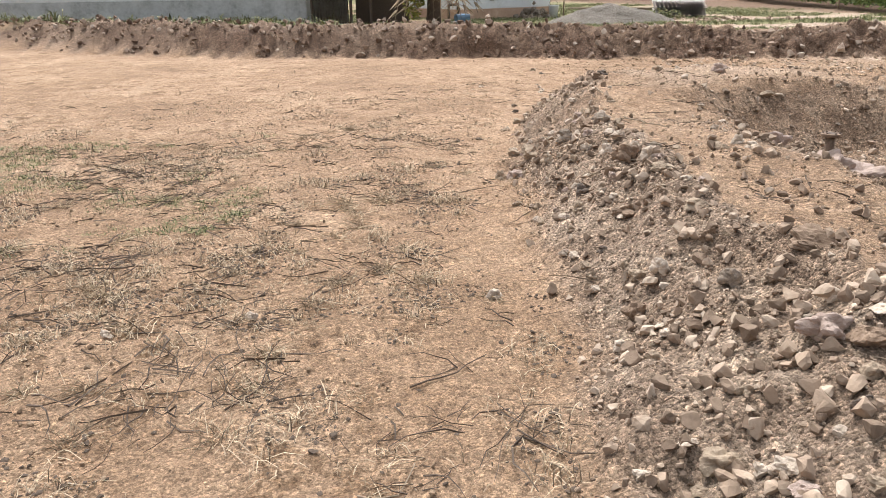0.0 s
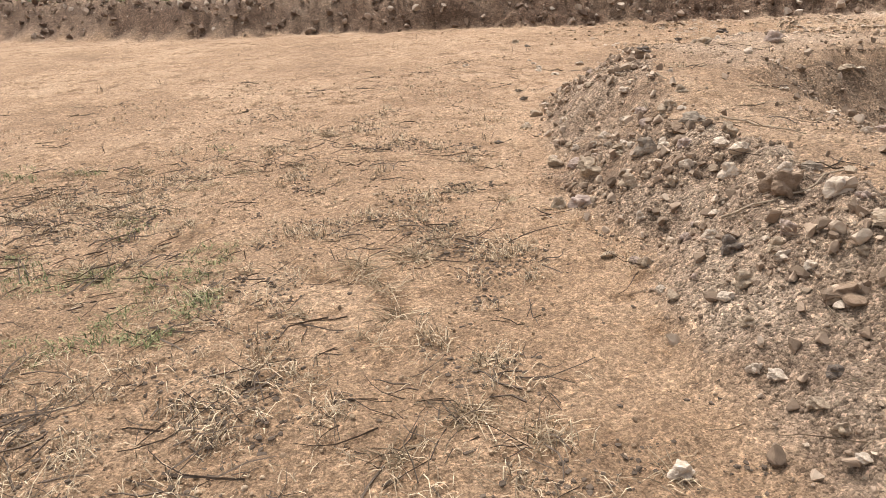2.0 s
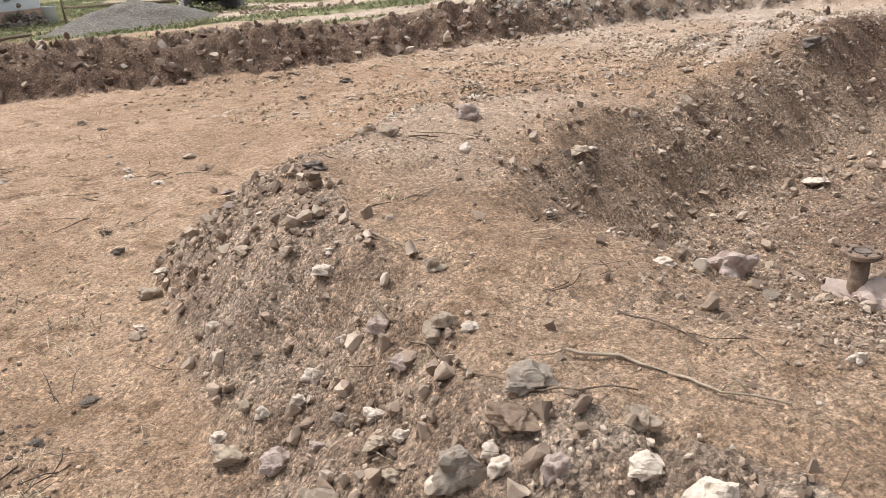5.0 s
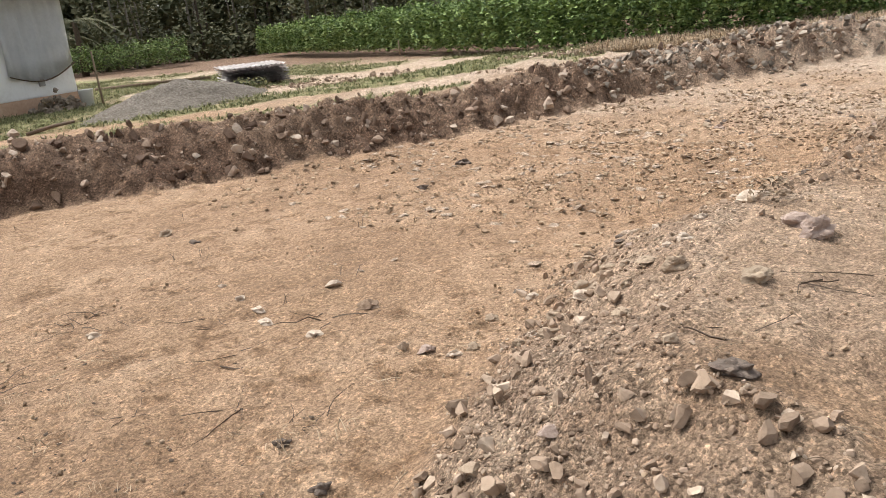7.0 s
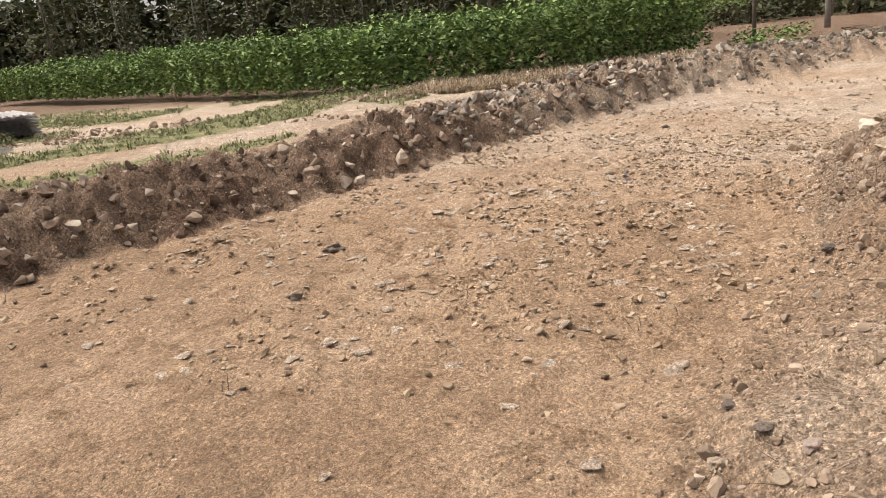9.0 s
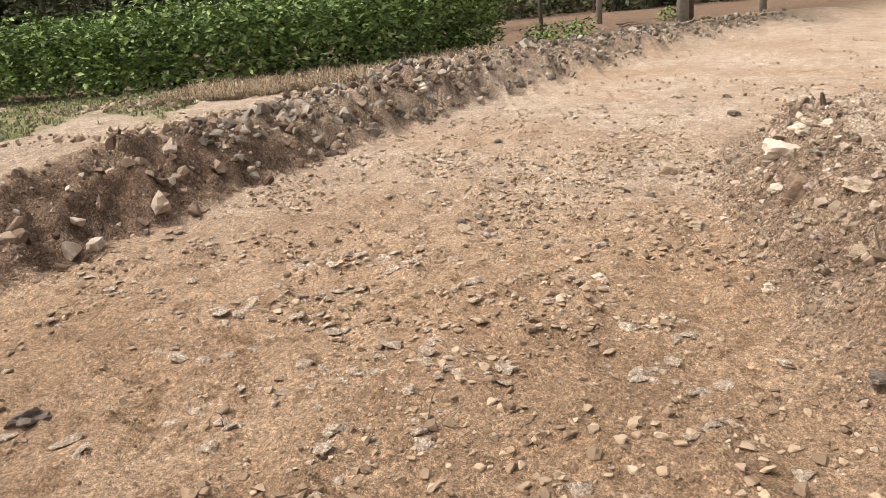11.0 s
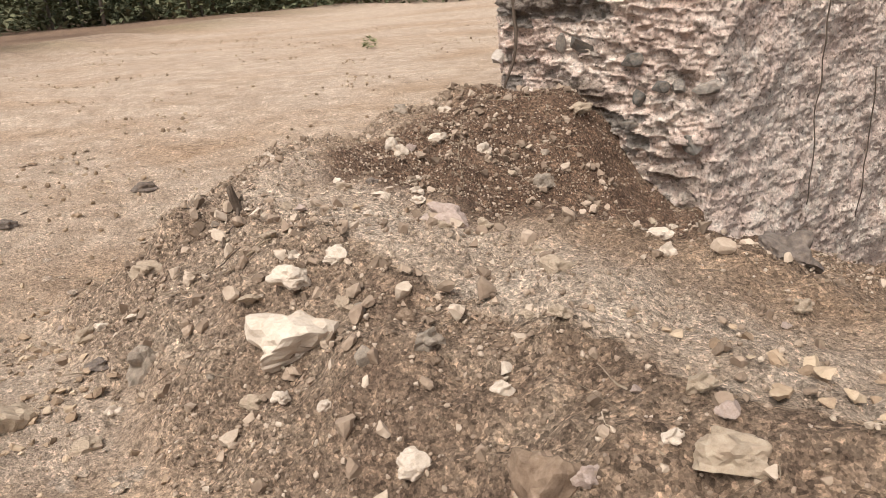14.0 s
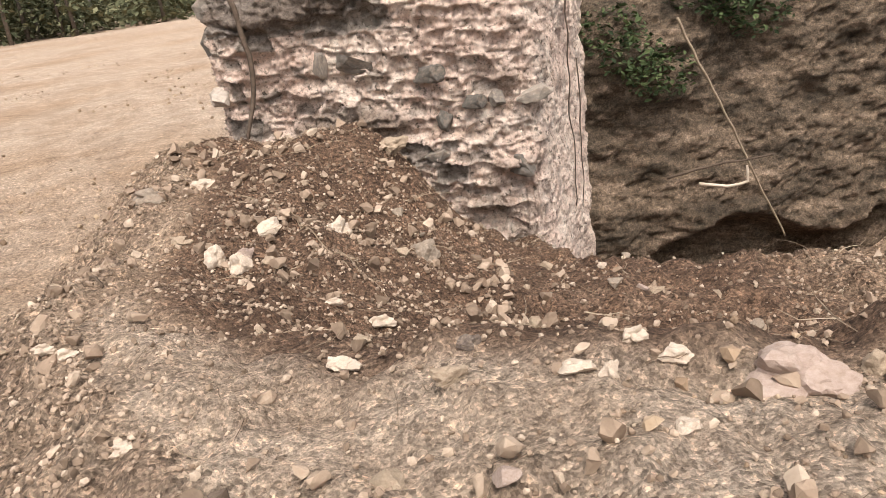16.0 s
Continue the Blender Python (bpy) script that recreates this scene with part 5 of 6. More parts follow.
TARP = plain("white_tarpaulin", [(0.3, (0.648, 0.670, 0.691)), (0.6, (0.799, 0.821, 0.842)), (0.8, (0.886, 0.896, 0.907))], 2, 0.45, 0.3, 0.02)


def white_house():
    ob = base("house", 11.3, 26.43, G0 - 0.08, "white plastered house with an ochre plinth and tiled eave", "house", yaw=16)
    bm = bmesh.new()
    box(bm, -2.5, 0, 0.35, 1.7, 6.0, 3.2, 0.02)
    part("wall", bm, PLASTER, ob)
    bm = bmesh.new()
    box(bm, -2.53, -0.03, -0.4, 1.73, 6.03, 0.35, 0.015)
    part("plinth", bm, OCHRE, ob, "ochre-washed plinth")
    bm = bmesh.new()
    for k in range(43):
        x = -2.7 + k * 0.108
        tube(bm, [(x, -0.45, 2.95), (x, 1.2, 3.55), (x, 3.0, 4.2)], 0.055, 0.055, 6)
    box(bm, -2.7, -0.40, 2.90, 1.95, 6.4, 2.96)
    part("roof", bm, TILE, ob, "dark clay-tile roof edge")
    for x in (-1.1, 0.56):
        part("vent", vent_mesh(x), GREYWALL, ob, "small grey vent block")
    bm = bmesh.new()
    n = 26
    rows = []
    for i in range(n + 1):
        u = i / n
        x = -0.4 + 2.12 * u
        low = 0.95 - 0.28 * math.sin(u * math.pi) + 0.2 * u
        rows.append([bm.verts.new((x, -0.05 - 0.035 * math.sin(u * 23 + v * 4) - 0.02 * math.sin(u * 51), low + (2.85 - low) * v)) for v in (0, 0.25, 0.5, 0.75, 1)])
    for q, w in zip(rows, rows[1:]):
        for k in range(4):
            bm.faces.new((q[k], w[k], w[k + 1], q[k + 1]))
    bmesh.ops.solidify(bm, geom=bm.faces[:], thickness=0.008)
    sheet = part("tarpaulin", bm, TARP, ob, "white tarpaulin tied over the wall", soft=True)
    bm = bmesh.new()
    tube(bm, [(-0.4 + 2.12 * i / 12, -0.10, 0.94 - 0.28 * math.sin(i / 12 * math.pi) + 0.2 * i / 12) for i in range(13)], 0.018, 0.018, 5)
    part("rope", bm, DARKWOOD, sheet, "dark rope along the tarpaulin's hem")


def vent_mesh(x):
    bm = bmesh.new()
    box(bm, x - 0.09, -0.045, 0.62, x + 0.09, 0.02, 0.80, 0.008)
    for k in range(3):
        box(bm, x - 0.065, -0.052, 0.645 + 0.05 * k, x + 0.065, -0.046, 0.665 + 0.05 * k)
    return bm


white_house()


def long_building():
    ob = base("outbuilding", -1.3, 26.6, G0, "long whitewashed outbuilding with a stained grey lower wall", "building", yaw=-18)
    bm = bmesh.new()
    box(bm, -7, 0, 0.75, 5.0, 4, 2.8, 0.02)
    part("wall", bm, PLASTER, ob)
    bm = bmesh.new()
    box(bm, -7.04, -0.04, -0.4, 5.04, 4.04, 0.75, 0.02)
    part("plinth", bm, WASHED, ob, "stained grey-white lower wall")
    bm = bmesh.new()
    box(bm, -7.3, -0.5, 2.8, 5.3, 4.5, 2.92, 0.02)
    part("roof", bm, TILE, ob)


long_building()


def sheet_shed():
    ob = base("shed", 4.15, 24.4, G0, "small shed of grey corrugated sheets on dark posts", "shed", yaw=-14)
    bm = bmesh.new()
    n = 80
    a = [(-0.55 + 1.1 * i / n, 0.03 * math.sin(i * 0.9)) for i in range(n + 1)]
    lo = [bm.verts.new((x, y, -0.2)) for x, y in a]
    hi = [bm.verts.new((x, y, 2.2)) for x, y in a]
    for k in range(n):
        bm.faces.new((lo[k], lo[k + 1], hi[k + 1], hi[k]))
    bmesh.ops.solidify(bm, geom=bm.faces[:], thickness=0.006)
    part("corrugated_sheet", bm, GREYWALL, ob, "grey corrugated sheet", soft=True)
    for x in (-0.6, 0.62, 1.25):
        bm = bmesh.new()
        tube(bm, [(x, 0.06, -0.4), (x + 0.02, 0.06, 1.2), (x, 0.08, 2.4)], 0.05, 0.04, 7)
        part("post", bm, DARKWOOD, ob)
    bm = bmesh.new()
    box(bm, -0.8, -0.3, 2.25, 2.6, 2.6, 2.31)
    part("roof", bm, TILE, ob)
    bm = bmesh.new()
    box(bm, 0.7, 1.8, -0.3, 2.5, 1.9, 2.25)
    part("back_wall", bm, DARKWOOD, ob, "dark brown thatch back wall")


sheet_shed()
palm(6.75, 21.9, 2.3, "palm_tree", "short palm with a skirt of dead brown fronds beside the house", STRAW, 30, 1.1, 2.0)
bush("bush", "yellow-green shrub beside the palm", [(6.1, 21.7, 0.75), (6.3, 21.8, 1.1)], [(0.3, 0.25, 0.4)] * 2, 350, 0.14, plain("yellow_leaf", [(0.3, (0.16, 0.17, 0.04)), (0.7, (0.38, 0.36, 0.08))], 4, 0.8, 0.0, island=0.6))


def pump():
    ob = base("pump", 8.0, 23.5, 0.18, "small blue water pump with a dark bent pipe", "pump", yaw=10)
    bm = bmesh.new()
    tube(bm, [(-0.25, 0, -0.2), (-0.25, 0, 0.5), (-0.22, 0, 0.55), (0.05, 0, 0.55), (0.08, 0, 0.5), (0.08, 0, 0.2)], 0.045, 0.045, 8)
    part("pipe", bm, DARK, ob, "dark bent pipe", soft=True)
    bm = bmesh.new()
    tube(bm, [(0.0, 0, 0.13), (0.12, 0, 0.14), (0.36, 0, 0.14), (0.46, 0, 0.13)], 0.13, 0.12, 12)
    part("motor", bm, plain("blue_paint", [(0.3, (0.08, 0.14, 0.22)), (0.7, (0.2, 0.3, 0.42))], 8, 0.5), ob, "faded blue motor housing")
    bm = bmesh.new()
    box(bm, -0.1, -0.15, -0.1, 0.5, 0.15, 0.03, 0.01)
    part("plinth", bm, GREYWALL, ob)


pump()


def bucket():
    ob = base("bucket", 12.64, 26.0, height(12.64, 26.0) + 0.01, "dirty white plastic bucket standing by the house", "bucket")
    bm = bmesh.new()
    lathe(bm, [(0.15, 0), (0.19, 0.42), (0.20, 0.43), (0.20, 0.45), (0.18, 0.45), (0.145, 0.03)], 20)
    part("body", bm, PLASTER, ob, soft=True)
    bm = bmesh.new()
    tube(bm, [(0.2 * math.cos(a), 0.02, 0.42 + 0.2 * math.sin(a)) for a in (0, 0.5, 1.0, 1.57, 2.1, 2.6, 3.14)], 0.006, 0.006, 5)
    part("handle", bm, RUST, ob, "thin wire handle")


bucket()


def pole(x0, y0, z0, x1, y1, z1, r, label):
    bm = bmesh.new()
    tube(bm, [(x0, y0, z0), ((x0 + x1) / 2, (y0 + y1) / 2, (z0 + z1) / 2 + 0.02), (x1, y1, z1)], r, r * 0.8, 7)
    tagged(new("pole", mesh_from("pole", bm, WOOD, True)), label, "pole")


pole(12.95, 25.8, 0.0, 13.0, 25.9, 1.5, 0.03, "thin upright wooden post beside the house")
pole(16.7, 32.8, 0.16, 19.0, 29.1, 0.2, 0.07, "long pale pole lying on the grass")
pole(7.8, 19.1, 0.30, 9.15, 20.2, 0.28, 0.035, "pale pipe lying on the grass by the bank")
pole(24.6, 24.8, 0.2, 24.6, 24.8, 0.75, 0.03, "short white marker stake before the crop")


def gravel_pile():
    a, r = np.meshgrid(np.linspace(0, 2 * np.pi, 90), np.linspace(0, 1, 40))
    x, y = 12.0 + 2.9 * r * np.cos(a), 20.8 + 1.9 * r * np.sin(a)
    z = 0.04 + 0.62 * (1 - smooth(r * 1.02)) ** 0.8 * (1 + 0.25 * fbm(x * 1.5, y * 1.5, 3, 121)) + 0.05 * fbm(x * 6, y * 6, 3, 125)
    m = grid_mesh("gravel_mound", np.stack([x, y, z], -1), 90, 40)
    m.materials.append(plain("grey_gravel", [(0.36, (0.09, 0.076, 0.062)), (0.5, (0.20, 0.172, 0.14)), (0.64, (0.36, 0.32, 0.27))], 22, 0.95, 1.0, 0.03))
    tagged(new("gravel_mound", m), "low pile of grey gravel on the grass", "gravel")


gravel_pile()
bush("bush", "small green weed clump at the gravel pile's foot", [(14.1, 21.3, 0.3), (14.5, 21.2, 0.25)], [(0.35, 0.3, 0.25)] * 2, 420, 0.09, GREEN)


def stack():
    ob = base("sheet_stack", 16.25, 23.55, height(16.25, 23.55) + 0.03, "stack of pale corrugated cement sheets with dark gaps", "stack", yaw=-32)
    for k in range(7):
        bm = bmesh.new()
        n = 48
        dx, dy = rnd.uniform(-0.06, 0.06), rnd.uniform(-0.06, 0.06)
        rows = []
        for i in range(n + 1):
            x = -0.85 + 1.7 * i / n
            zz = 0.09 + k * 0.072 + 0.022 * math.sin(i * 1.6)
            rows.append([bm.verts.new((x + dx, y + dy, zz + (0.02 * (k - 3) / 3 if y > 0 else 0))) for y in (-1.25, 0, 1.25)])
        for q, w in zip(rows, rows[1:]):
            for j in range(2):
                bm.faces.new((q[j], w[j], w[j + 1], q[j + 1]))
        bmesh.ops.solidify(bm, geom=bm.faces[:], thickness=0.045)
        part("sheet", bm, CEMENT, ob)
    for x in (-0.6, 0.6):
        bm = bmesh.new()
        box(bm, x - 0.06, -0.95, -0.12, x + 0.06, 0.95, 0.06, 0.01)
        part("bearer", bm, DARKWOOD, ob, "dark timber bearer")


CEMENT = plain("cement_sheet", [(0.3, (0.46, 0.42, 0.41)), (0.5, (0.66, 0.62, 0.60)), (0.7, (0.80, 0.76, 0.74))], 3, 0.9, 0.2, 0.01)
stack()
for k in range(45):
    a, r = rnd.uniform(0, 6.3), 0.75 * rnd.random() ** 0.5
    s = rnd.uniform(0.16, 0.3)
    ob = rock(GREY, 11.65 + r * math.cos(a), 25.75 + 0.7 * r * math.sin(a), s, s * 0.8, rnd.uniform(0, 180), 0.16 + 0.6 * max(0, 1 - r / 0.75) * rnd.random())
    tagged(ob, "dark grey building stone in a heap by the house", "stone", "building stones by the house")

# trunks and cut branches by the far end of the bank
for x, y, r in ((31.3, 1.5, 0.22), (31.8, 1.1, 0.12), (29.5, 6.4, 0.07), (36, -3, 0.15), (38, 3, 0.13), (41, -8, 0.16)):
    ob = base("tree", x, y, 0.0, "bare brown trunk of a roadside tree", "tree", group="roadside trees")
    bm = bmesh.new()
    tube(bm, [(0, 0, -0.3), (0.03, 0.02, 1.5), (0.1, -0.05, 3.2), (0.3, 0.1, 5.5)], r, r * 0.5, 9)
    part("trunk", bm, BARK, ob, soft=True)
    v, f = leaf_cloud([(0.3, 0.1, 5.6), (0.9, 0.4, 5.0), (-0.5, -0.3, 4.9)], [(1.2, 1.2, 0.9)] * 3, 500, 0.3)
    crown = joined("crown", v, f, DIMLEAF)
    crown.parent = ob
for k in range(14):
    a, b = rnd.uniform(28, 33), rnd.uniform(0.0, 3.5)
    stick("branch", "long cut branch lying on the far bank", [(a, b), (a + rnd.uniform(0.5, 1.5), b - rnd.uniform(0.8, 2.0))], 0.035, 0.015, WOOD, lift=0.08, bend=0.08)
for x, y in ((27.5, 6.0), (26.3, 6.8), (28.8, 5.2), (34.5, 0.8), (24.5, 8.6)):
    bush("bush", "low green weed clump at the field's edge", [(x, y, 0.5), (x + 0.4, y + 0.2, 0.4)], [(0.5, 0.5, 0.35)] * 2, 300, 0.13, LEAF)
bush("weed", "small green weed alone on the bare track", [(20.0, -6.0, 0.08)], [(0.2, 0.2, 0.14)], 90, 0.09, GREEN)
bush("tuft", "dark dry root tuft on the heap's crest", [(5.87, 7.36, 0.5)], [(0.11, 0.11, 0.06)], 110, 0.035, WOOD)

# ---- loose stones, clods and grit ----
ICO = [arrays(rock_shape(rnd, 2, 9, 0.2, 0.16)) for _ in range(7)]
BIT = [arrays(rock_shape(rnd, 1, 5, 0.3, 0.2)) for _ in range(10)]
ring = lambda x, y, h, heap, grass, red: np.clip(heap, 0, 1) * (h > -0.6)
near_bank = lambda x, y, h, heap, grass, red: heap * (y > 8.6)


def sizes(n, lo, hi, power=2.2):
    return lo + (hi - lo) * RNG.random(n) ** power


BANKSTONE = plain("bank_clod", [(0.2, (0.113, 0.073, 0.052)), (0.45, (0.208, 0.143, 0.100)), (0.65, (0.329, 0.242, 0.178)), (0.9, (0.535, 0.449, 0.362))], 9, 0.95, 0.6, 0.0045, island=0.7)
BERM = plain("berm_stone", [(0.2, (0.117, 0.098, 0.078)), (0.45, (0.226, 0.195, 0.160)), (0.65, (0.335, 0.289, 0.234)), (0.9, (0.515, 0.452, 0.374))], 9, 0.95, 0.6, 0.0045, island=0.7, dust=0.4)
CLODS = plain("clod", [(0.2, (0.193, 0.134, 0.088)), (0.42, (0.305, 0.213, 0.140)), (0.6, (0.385, 0.278, 0.184)), (0.85, (0.47, 0.36, 0.25))], 14, 0.95, 0.4, 0.006, island=0.7)
p = sown(60000, 0.2, 13.8, 0.2, 9.0, lambda x, y, *a: (0.65 + 0.35 * (x < 4)) * (1 - 0.7 * a[3] * (x < 11.0)) * ring(x, y, *a) * (0.25 + 0.75 * smooth((fbm(x * 1.6, y * 1.6, 3, 133) + 0.1) / 0.25)))
scatter("stones", ICO, p, sizes(len(p), 0.014, 0.075, 3.6), STONE, "loose stones strewn over the spoil heap", "stones")
p = sown(230000, 0.2, 13.8, 0.2, 9.0, lambda x, y, *a: (0.8 - 0.35 * (x < 3.4)) * (1 - 0.8 * a[3] * (x < 11.0)) * ring(x, y, *a) * (0.35 + 0.65 * smooth((fbm(x * 1.1, y * 1.1, 3, 143) + 0.05) / 0.25)))
scatter("grit", BIT, p, sizes(len(p), 0.007, 0.024, 2), STONE, "small grit and gravel over the spoil heap", "gravel")
p = sown(60000, 4.0, 16, 6.5, 13.0, lambda x, y, h, heap, grass, red: (1 - heap) * smooth((x - 5.5) / 4) * (0.12 + 0.88 * smooth((fbm(x * 1.4, y * 1.4, 3, 131) + 0.02) / 0.2)))
scatter("clods", ICO, p, sizes(len(p), 0.007, 0.060, 5), CLODS, "earth clods and pebbles on the bare track", "clods", tilt=0.5, squash=(0.3, 0.7))
p = sown(16000, 5.0, 17, 3.0, 12.5, lambda x, y, h, heap, grass, red: (heap < 0.12) * (h > -0.4) * smooth((x - 5) / 4) * smooth((fbm(x * 2.2, y * 2.2, 3, 135) - 0.02) / 0.12))
scatter("crust", ICO, p, sizes(len(p), 0.02, 0.11, 4), SOIL, "broken plates of dry soil crust on the track", "crust", tilt=0.25, squash=(0.16, 0.4), sink=0.3)
p = sown(60000, -2.5, 9, 0.8, 11.0, lambda x, y, h, heap, grass, red: (1 - heap) * 0.5 * smooth((fbm(x * 2, y * 2, 3, 139) + 0.05) / 0.25))
scatter("pebbles", BIT, p, sizes(len(p), 0.006, 0.024, 2.5), CLODS, "small pebbles and crumbs of earth on the field", "pebbles")
p = sown(40000, 8, 34, -14, 9.0, lambda x, y, h, heap, grass, red: (1 - heap) * (h > -0.4) * smooth((fbm(x * 0.8, y * 0.8, 3, 137) - 0.02) / 0.2))
scatter("clods", BIT, p, sizes(len(p), 0.010, 0.06, 7), CLODS, "earth clods on the far track", "clods")
p = sown(130000, -8, 24, 4.5, 24.0, lambda *a: 0.6 * near_bank(*a))
scatter("bank_stones", ICO, p, sizes(len(p), 0.02, 0.17, 6), BANKSTONE, "stones and clods on the cut bank", "stones")
p = sown(30000, 13.0, 31, -3, 12.0, lambda x, y, h, heap, grass, red: 0.9 * heap * (h < 0.75) * ((x > 14) | (y > 8.5)))
scatter("bank_stones", ICO, p, sizes(len(p), 0.02, 0.17, 4.5), BERM, "grey rubble on the berm", "stones")
p = sown(4500, 14, 19, 8, 22.0, lambda x, y, h, heap, grass, red: (1 - heap) * (h > 0.02) * smooth((fbm(x * 0.5, y * 0.5, 2, 141) - 0.05) / 0.1))
scatter("path_rubble", ICO, p, sizes(len(p), 0.03, 0.14, 4), STONE, "pale rubble beside the path", "stones")

# ---- dry grass, twigs and weeds ----
def blades(n, lo, hi, width):
    """Tuft shapes: n thin bent blades from one foot."""
    vs, fs = [], []
    for k in range(n):
        a, lean = RNG.uniform(0, 6.28), RNG.uniform(0.3, 1.5)
        L = RNG.uniform(lo, hi)
        x, y = RNG.normal(0, 0.035, 2)
        t = np.array([math.cos(a), math.sin(a)])
        s = np.array([-t[1], t[0]]) * width
        m = np.array([x, y]) + t * lean * L * 0.4
        e = np.array([x, y]) + t * lean * L
        b = len(vs)
        vs += [(x - s[0], y - s[1], 0), (x + s[0], y + s[1], 0), (m[0] + s[0], m[1] + s[1], L * 0.5 / (0.5 + lean)), (m[0] - s[0], m[1] - s[1], L * 0.5 / (0.5 + lean)), (e[0], e[1], L * (0.85 - 0.5 * lean))]
        fs += [(b, b + 1, b + 2), (b, b + 2, b + 3), (b + 3, b + 2, b + 4)]
    return np.array(vs), np.array(fs)


def twig(n):
    bm = bmesh.new()
    for k in range(n):
        a = RNG.uniform(0, 6.28)
        q = Vector((RNG.normal(0, 0.04), RNG.normal(0, 0.04), 0.004))
        pts = [q]
        L = RNG.uniform(0.02, 0.06)
        for _ in range(4):
            a += RNG.normal(0, 0.35)
            pts.append(pts[-1] + Vector((math.cos(a) * L, math.sin(a) * L, RNG.normal(0.001, 0.008))))
        tube(bm, pts, RNG.uniform(0.0016, 0.0036), 0.001, 3)
    return arrays(bm)


def flat_scatter(name, shapes, p, size, mat, label, category):
    return scatter(name, shapes, p, size, mat, label, category, tilt=0.12, squash=(0.8, 1.0), sink=0.6)


stub = lambda x, y: smooth((fbm(x * 1.3, y * 1.3, 4, 151) - 0.02) / 0.22) * smooth((2.0 - x + 0.1 * y) / 1.8) * smooth((9.5 - y) / 4)
p = sown(15000, -4.5, 4.0, 0.9, 10.5, lambda x, y, h, heap, grass, red: (heap < 0.1) * stub(x, y) * 0.22)
clump = lambda x, y: smooth((fbm(x * 2.6, y * 2.6, 4, 153) - 0.13) / 0.06) * smooth((2.6 - x + 0.12 * y) / 1.6) * smooth((10.5 - y) / 4)
q = sown(140000, -4.5, 4.0, 0.9, 10.5, lambda x, y, h, heap, grass, red: (heap < 0.1) * (0.02 + 0.9 * clump(x, y)))
scatter("litter", BIT, q, sizes(len(q), 0.005, 0.026, 2.5), DARKWOOD, "dark crumbs of rotted plant litter on the field", "litter", tilt=0.4, squash=(0.2, 0.5))
q = sown(9000, -4.5, 4.0, 0.9, 10.5, lambda x, y, h, heap, grass, red: (heap < 0.1) * (0.02 + 0.8 * clump(x, y)))
flat_scatter("stubble", [blades(18, 0.03, 0.09, 0.0016) for _ in range(6)], q, RNG.uniform(0.6, 1.4, len(q)), STRAW, "upright dry stubble tufts in plant litter", "grass")
flat_scatter("dry_grass", [blades(14, 0.02, 0.07, 0.0018) for _ in range(6)], p, RNG.uniform(0.6, 1.3, len(p)), STRAW, "short dry grass stubble tufts on the field", "grass")
p = sown(15000, -4.5, 5.0, 0.9, 11, lambda x, y, h, heap, grass, red: (heap < 0.2) * (0.04 + 0.7 * stub(x, y)))
flat_scatter("twigs", [twig(4) for _ in range(8)], p[::2], RNG.uniform(0.4, 1.9, len(p[::2])), DARKWOOD, "dark dry twigs littering the field", "twigs")
flat_scatter("straw", [twig(6) for _ in range(8)], p[1::6], RNG.uniform(0.3, 1.0, len(p[1::6])), STRAW, "pale straw litter on the field", "straw")
p = sown(4000, 0.5, 13.5, 1, 9, lambda *a: 0.35 * ring(*a))
flat_scatter("twigs", [twig(2) for _ in range(6)], p, RNG.uniform(0.5, 1.2, len(p)), WOOD, "dry twig litter on the spoil heap", "twigs")
p = sown(2800, -3.5, 1.2, 4.6, 8.2, lambda x, y, h, heap, grass, red: 0.95 * smooth((fbm(x * 1.5, y * 1.5, 3, 161) - 0.08) / 0.12) * smooth((0.9 - x) / 0.8))
flat_scatter("green_grass", [blades(16, 0.02, 0.06, 0.0022) for _ in range(5)], p, RNG.uniform(0.6, 1.3, len(p)), GREEN, "patches of short green weeds on the field", "grass")
p = sown(60000, -8, 26, 10, 40, lambda x, y, h, heap, grass, red: 0.6 * grass)
flat_scatter("turf", [blades(12, 0.05, 0.16, 0.006) for _ in range(5)], p, RNG.uniform(0.6, 1.4, len(p)), GREEN, "patchy grass on the terrace behind the bank", "grass")
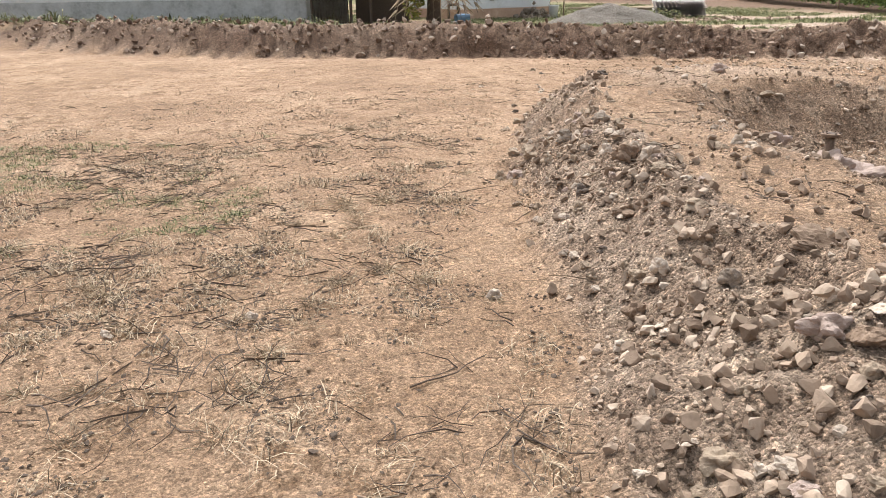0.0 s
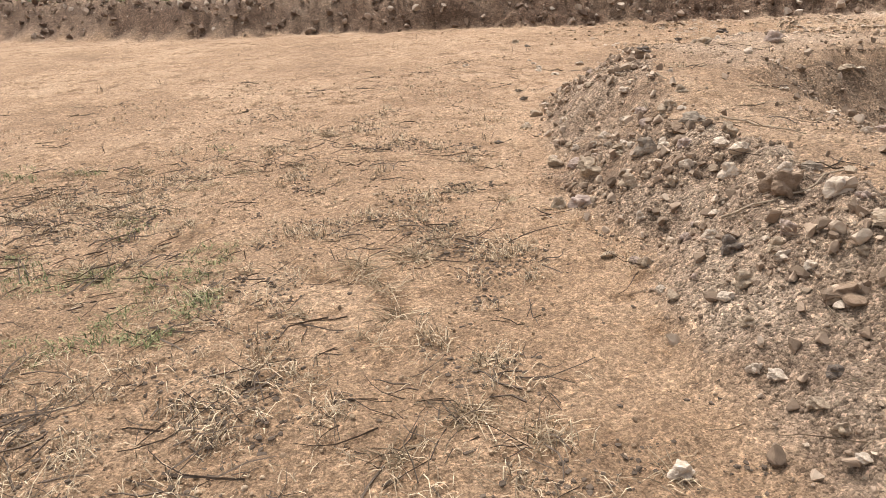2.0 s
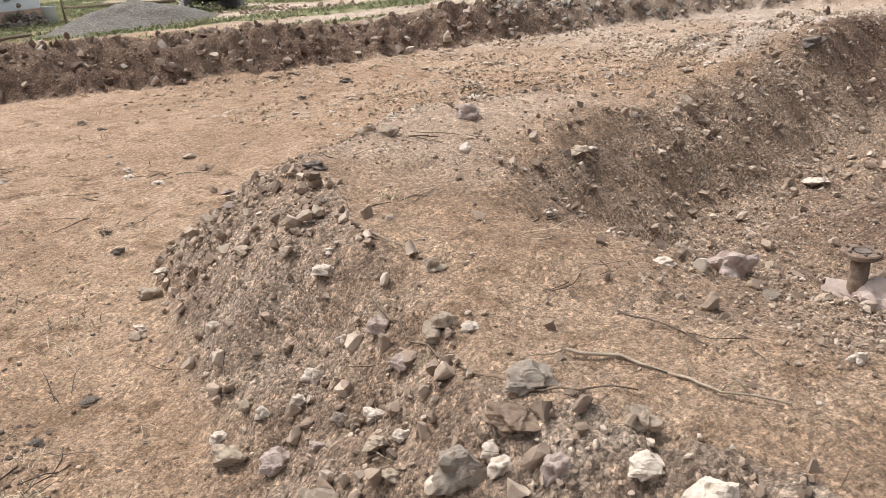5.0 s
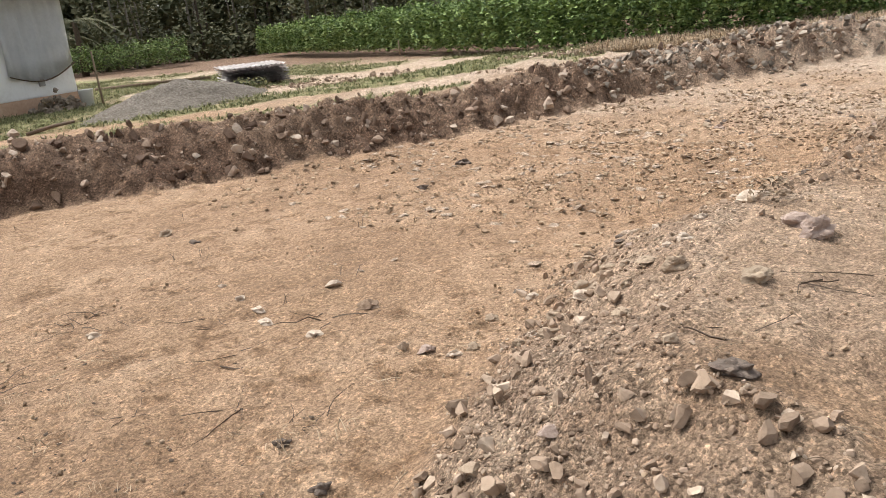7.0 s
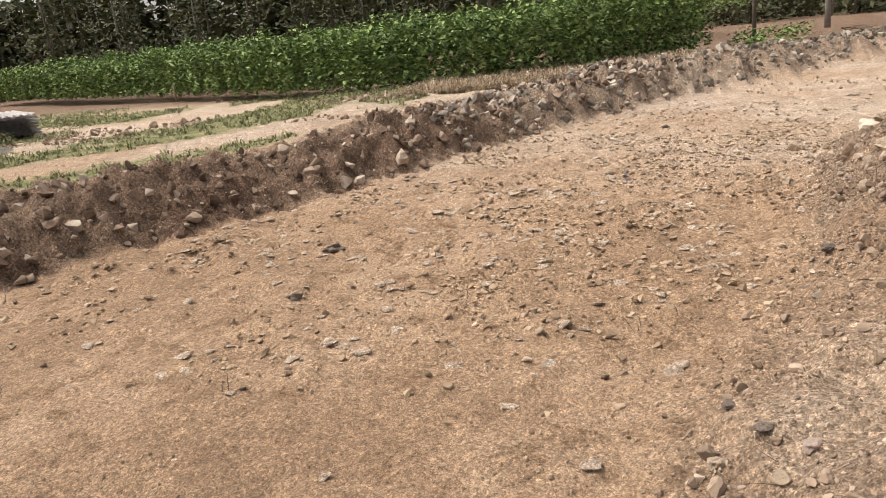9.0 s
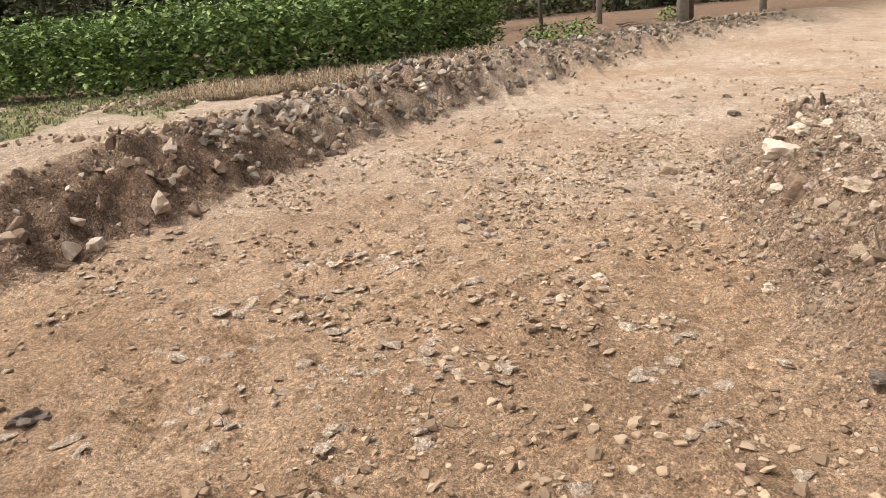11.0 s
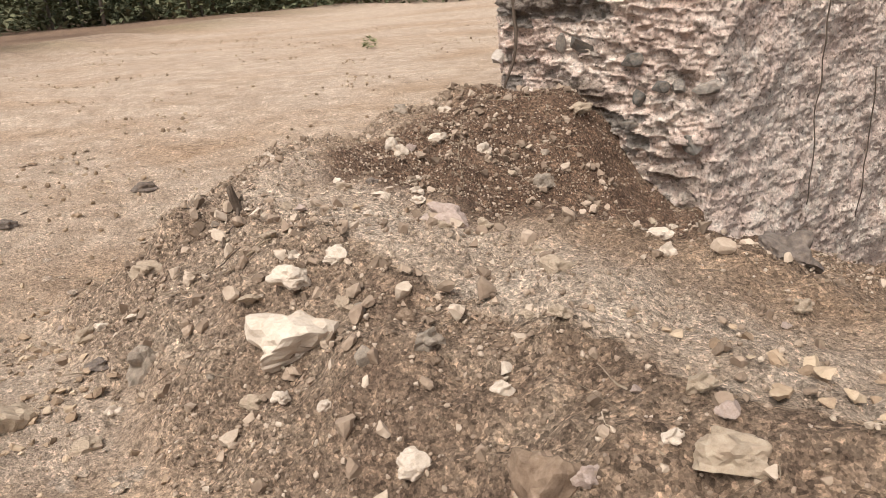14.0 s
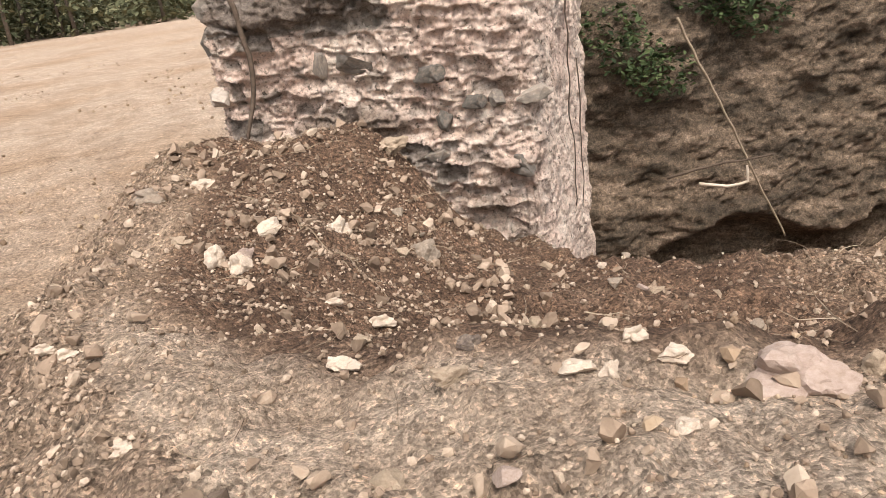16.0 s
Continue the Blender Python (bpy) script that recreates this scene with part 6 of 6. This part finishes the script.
p = sown(4200, 17.5, 23, 8.0, 14, lambda x, y, h, heap, grass, red: (h > 0.02) * (1 - heap) * smooth((x + 0.45 * (y - 9) - 18.9) / 0.6) * 0.9)
flat_scatter("dry_grass", [blades(30, 0.12, 0.34, 0.004) for _ in range(5)], p, RNG.uniform(0.6, 1.4, len(p)), STRAW, "tall dry brown grass before the crop", "grass")
p = sown(2600, -7, 5, 17, 26, lambda x, y, h, heap, grass, red: (h > 0.02) * (y + 0.72 * x > 20.6) * smooth((4 - x) / 2) * 0.5)
flat_scatter("weeds", [blades(22, 0.2, 0.6, 0.012) for _ in range(5)], p, RNG.uniform(0.6, 1.3, len(p)), GREEN, "tall green weeds along the outbuilding", "weeds")
p = sown(500, -3, 9, 4, 14, lambda x, y, h, heap, grass, red: (heap < 0.1) * 0.25)
flat_scatter("dry_stalks", [blades(3, 0.07, 0.16, 0.0025) for _ in range(5)], p, RNG.uniform(0.7, 1.3, len(p)), DARKWOOD, "single dark dry stalks on the field", "stalks")

# ---- medium stones, one by one ----
MID = {}
for k in range(8):
    b = rock_shape(rnd, 3, 7, 0.2)
    for mat in (WHITE, GREY, TAN, PINK, BROWN):
        m = bpy.data.meshes.new("stone")
        b.to_mesh(m)
        m.materials.append(mat)
        MID[k, mat.name] = m
    b.free()
p = sown(2600, 1.2, 13.2, 1.5, 8.2, lambda *a: 0.9 * ring(*a))[:200]
for x, y, z in p:
    mat = (WHITE, TAN, TAN, TAN, PINK, GREY, BROWN)[rnd.randrange(7)]
    ob = new("stone", MID[rnd.randrange(8), mat.name])
    s = 0.03 + 0.05 * rnd.random() ** 2.5
    ob.matrix_basis = Matrix.Translation((x, y, z + 0.2 * s)) @ Euler((rnd.uniform(-0.5, 0.5), rnd.uniform(-0.5, 0.5), rnd.uniform(0, 6.3))).to_matrix().to_4x4() @ Matrix.Diagonal((s, s * 0.85, s * 0.7, 1))
    tagged(ob, LABELS[mat.name].replace("rock", "stone", 1), "stone", "small stones on the spoil heap")
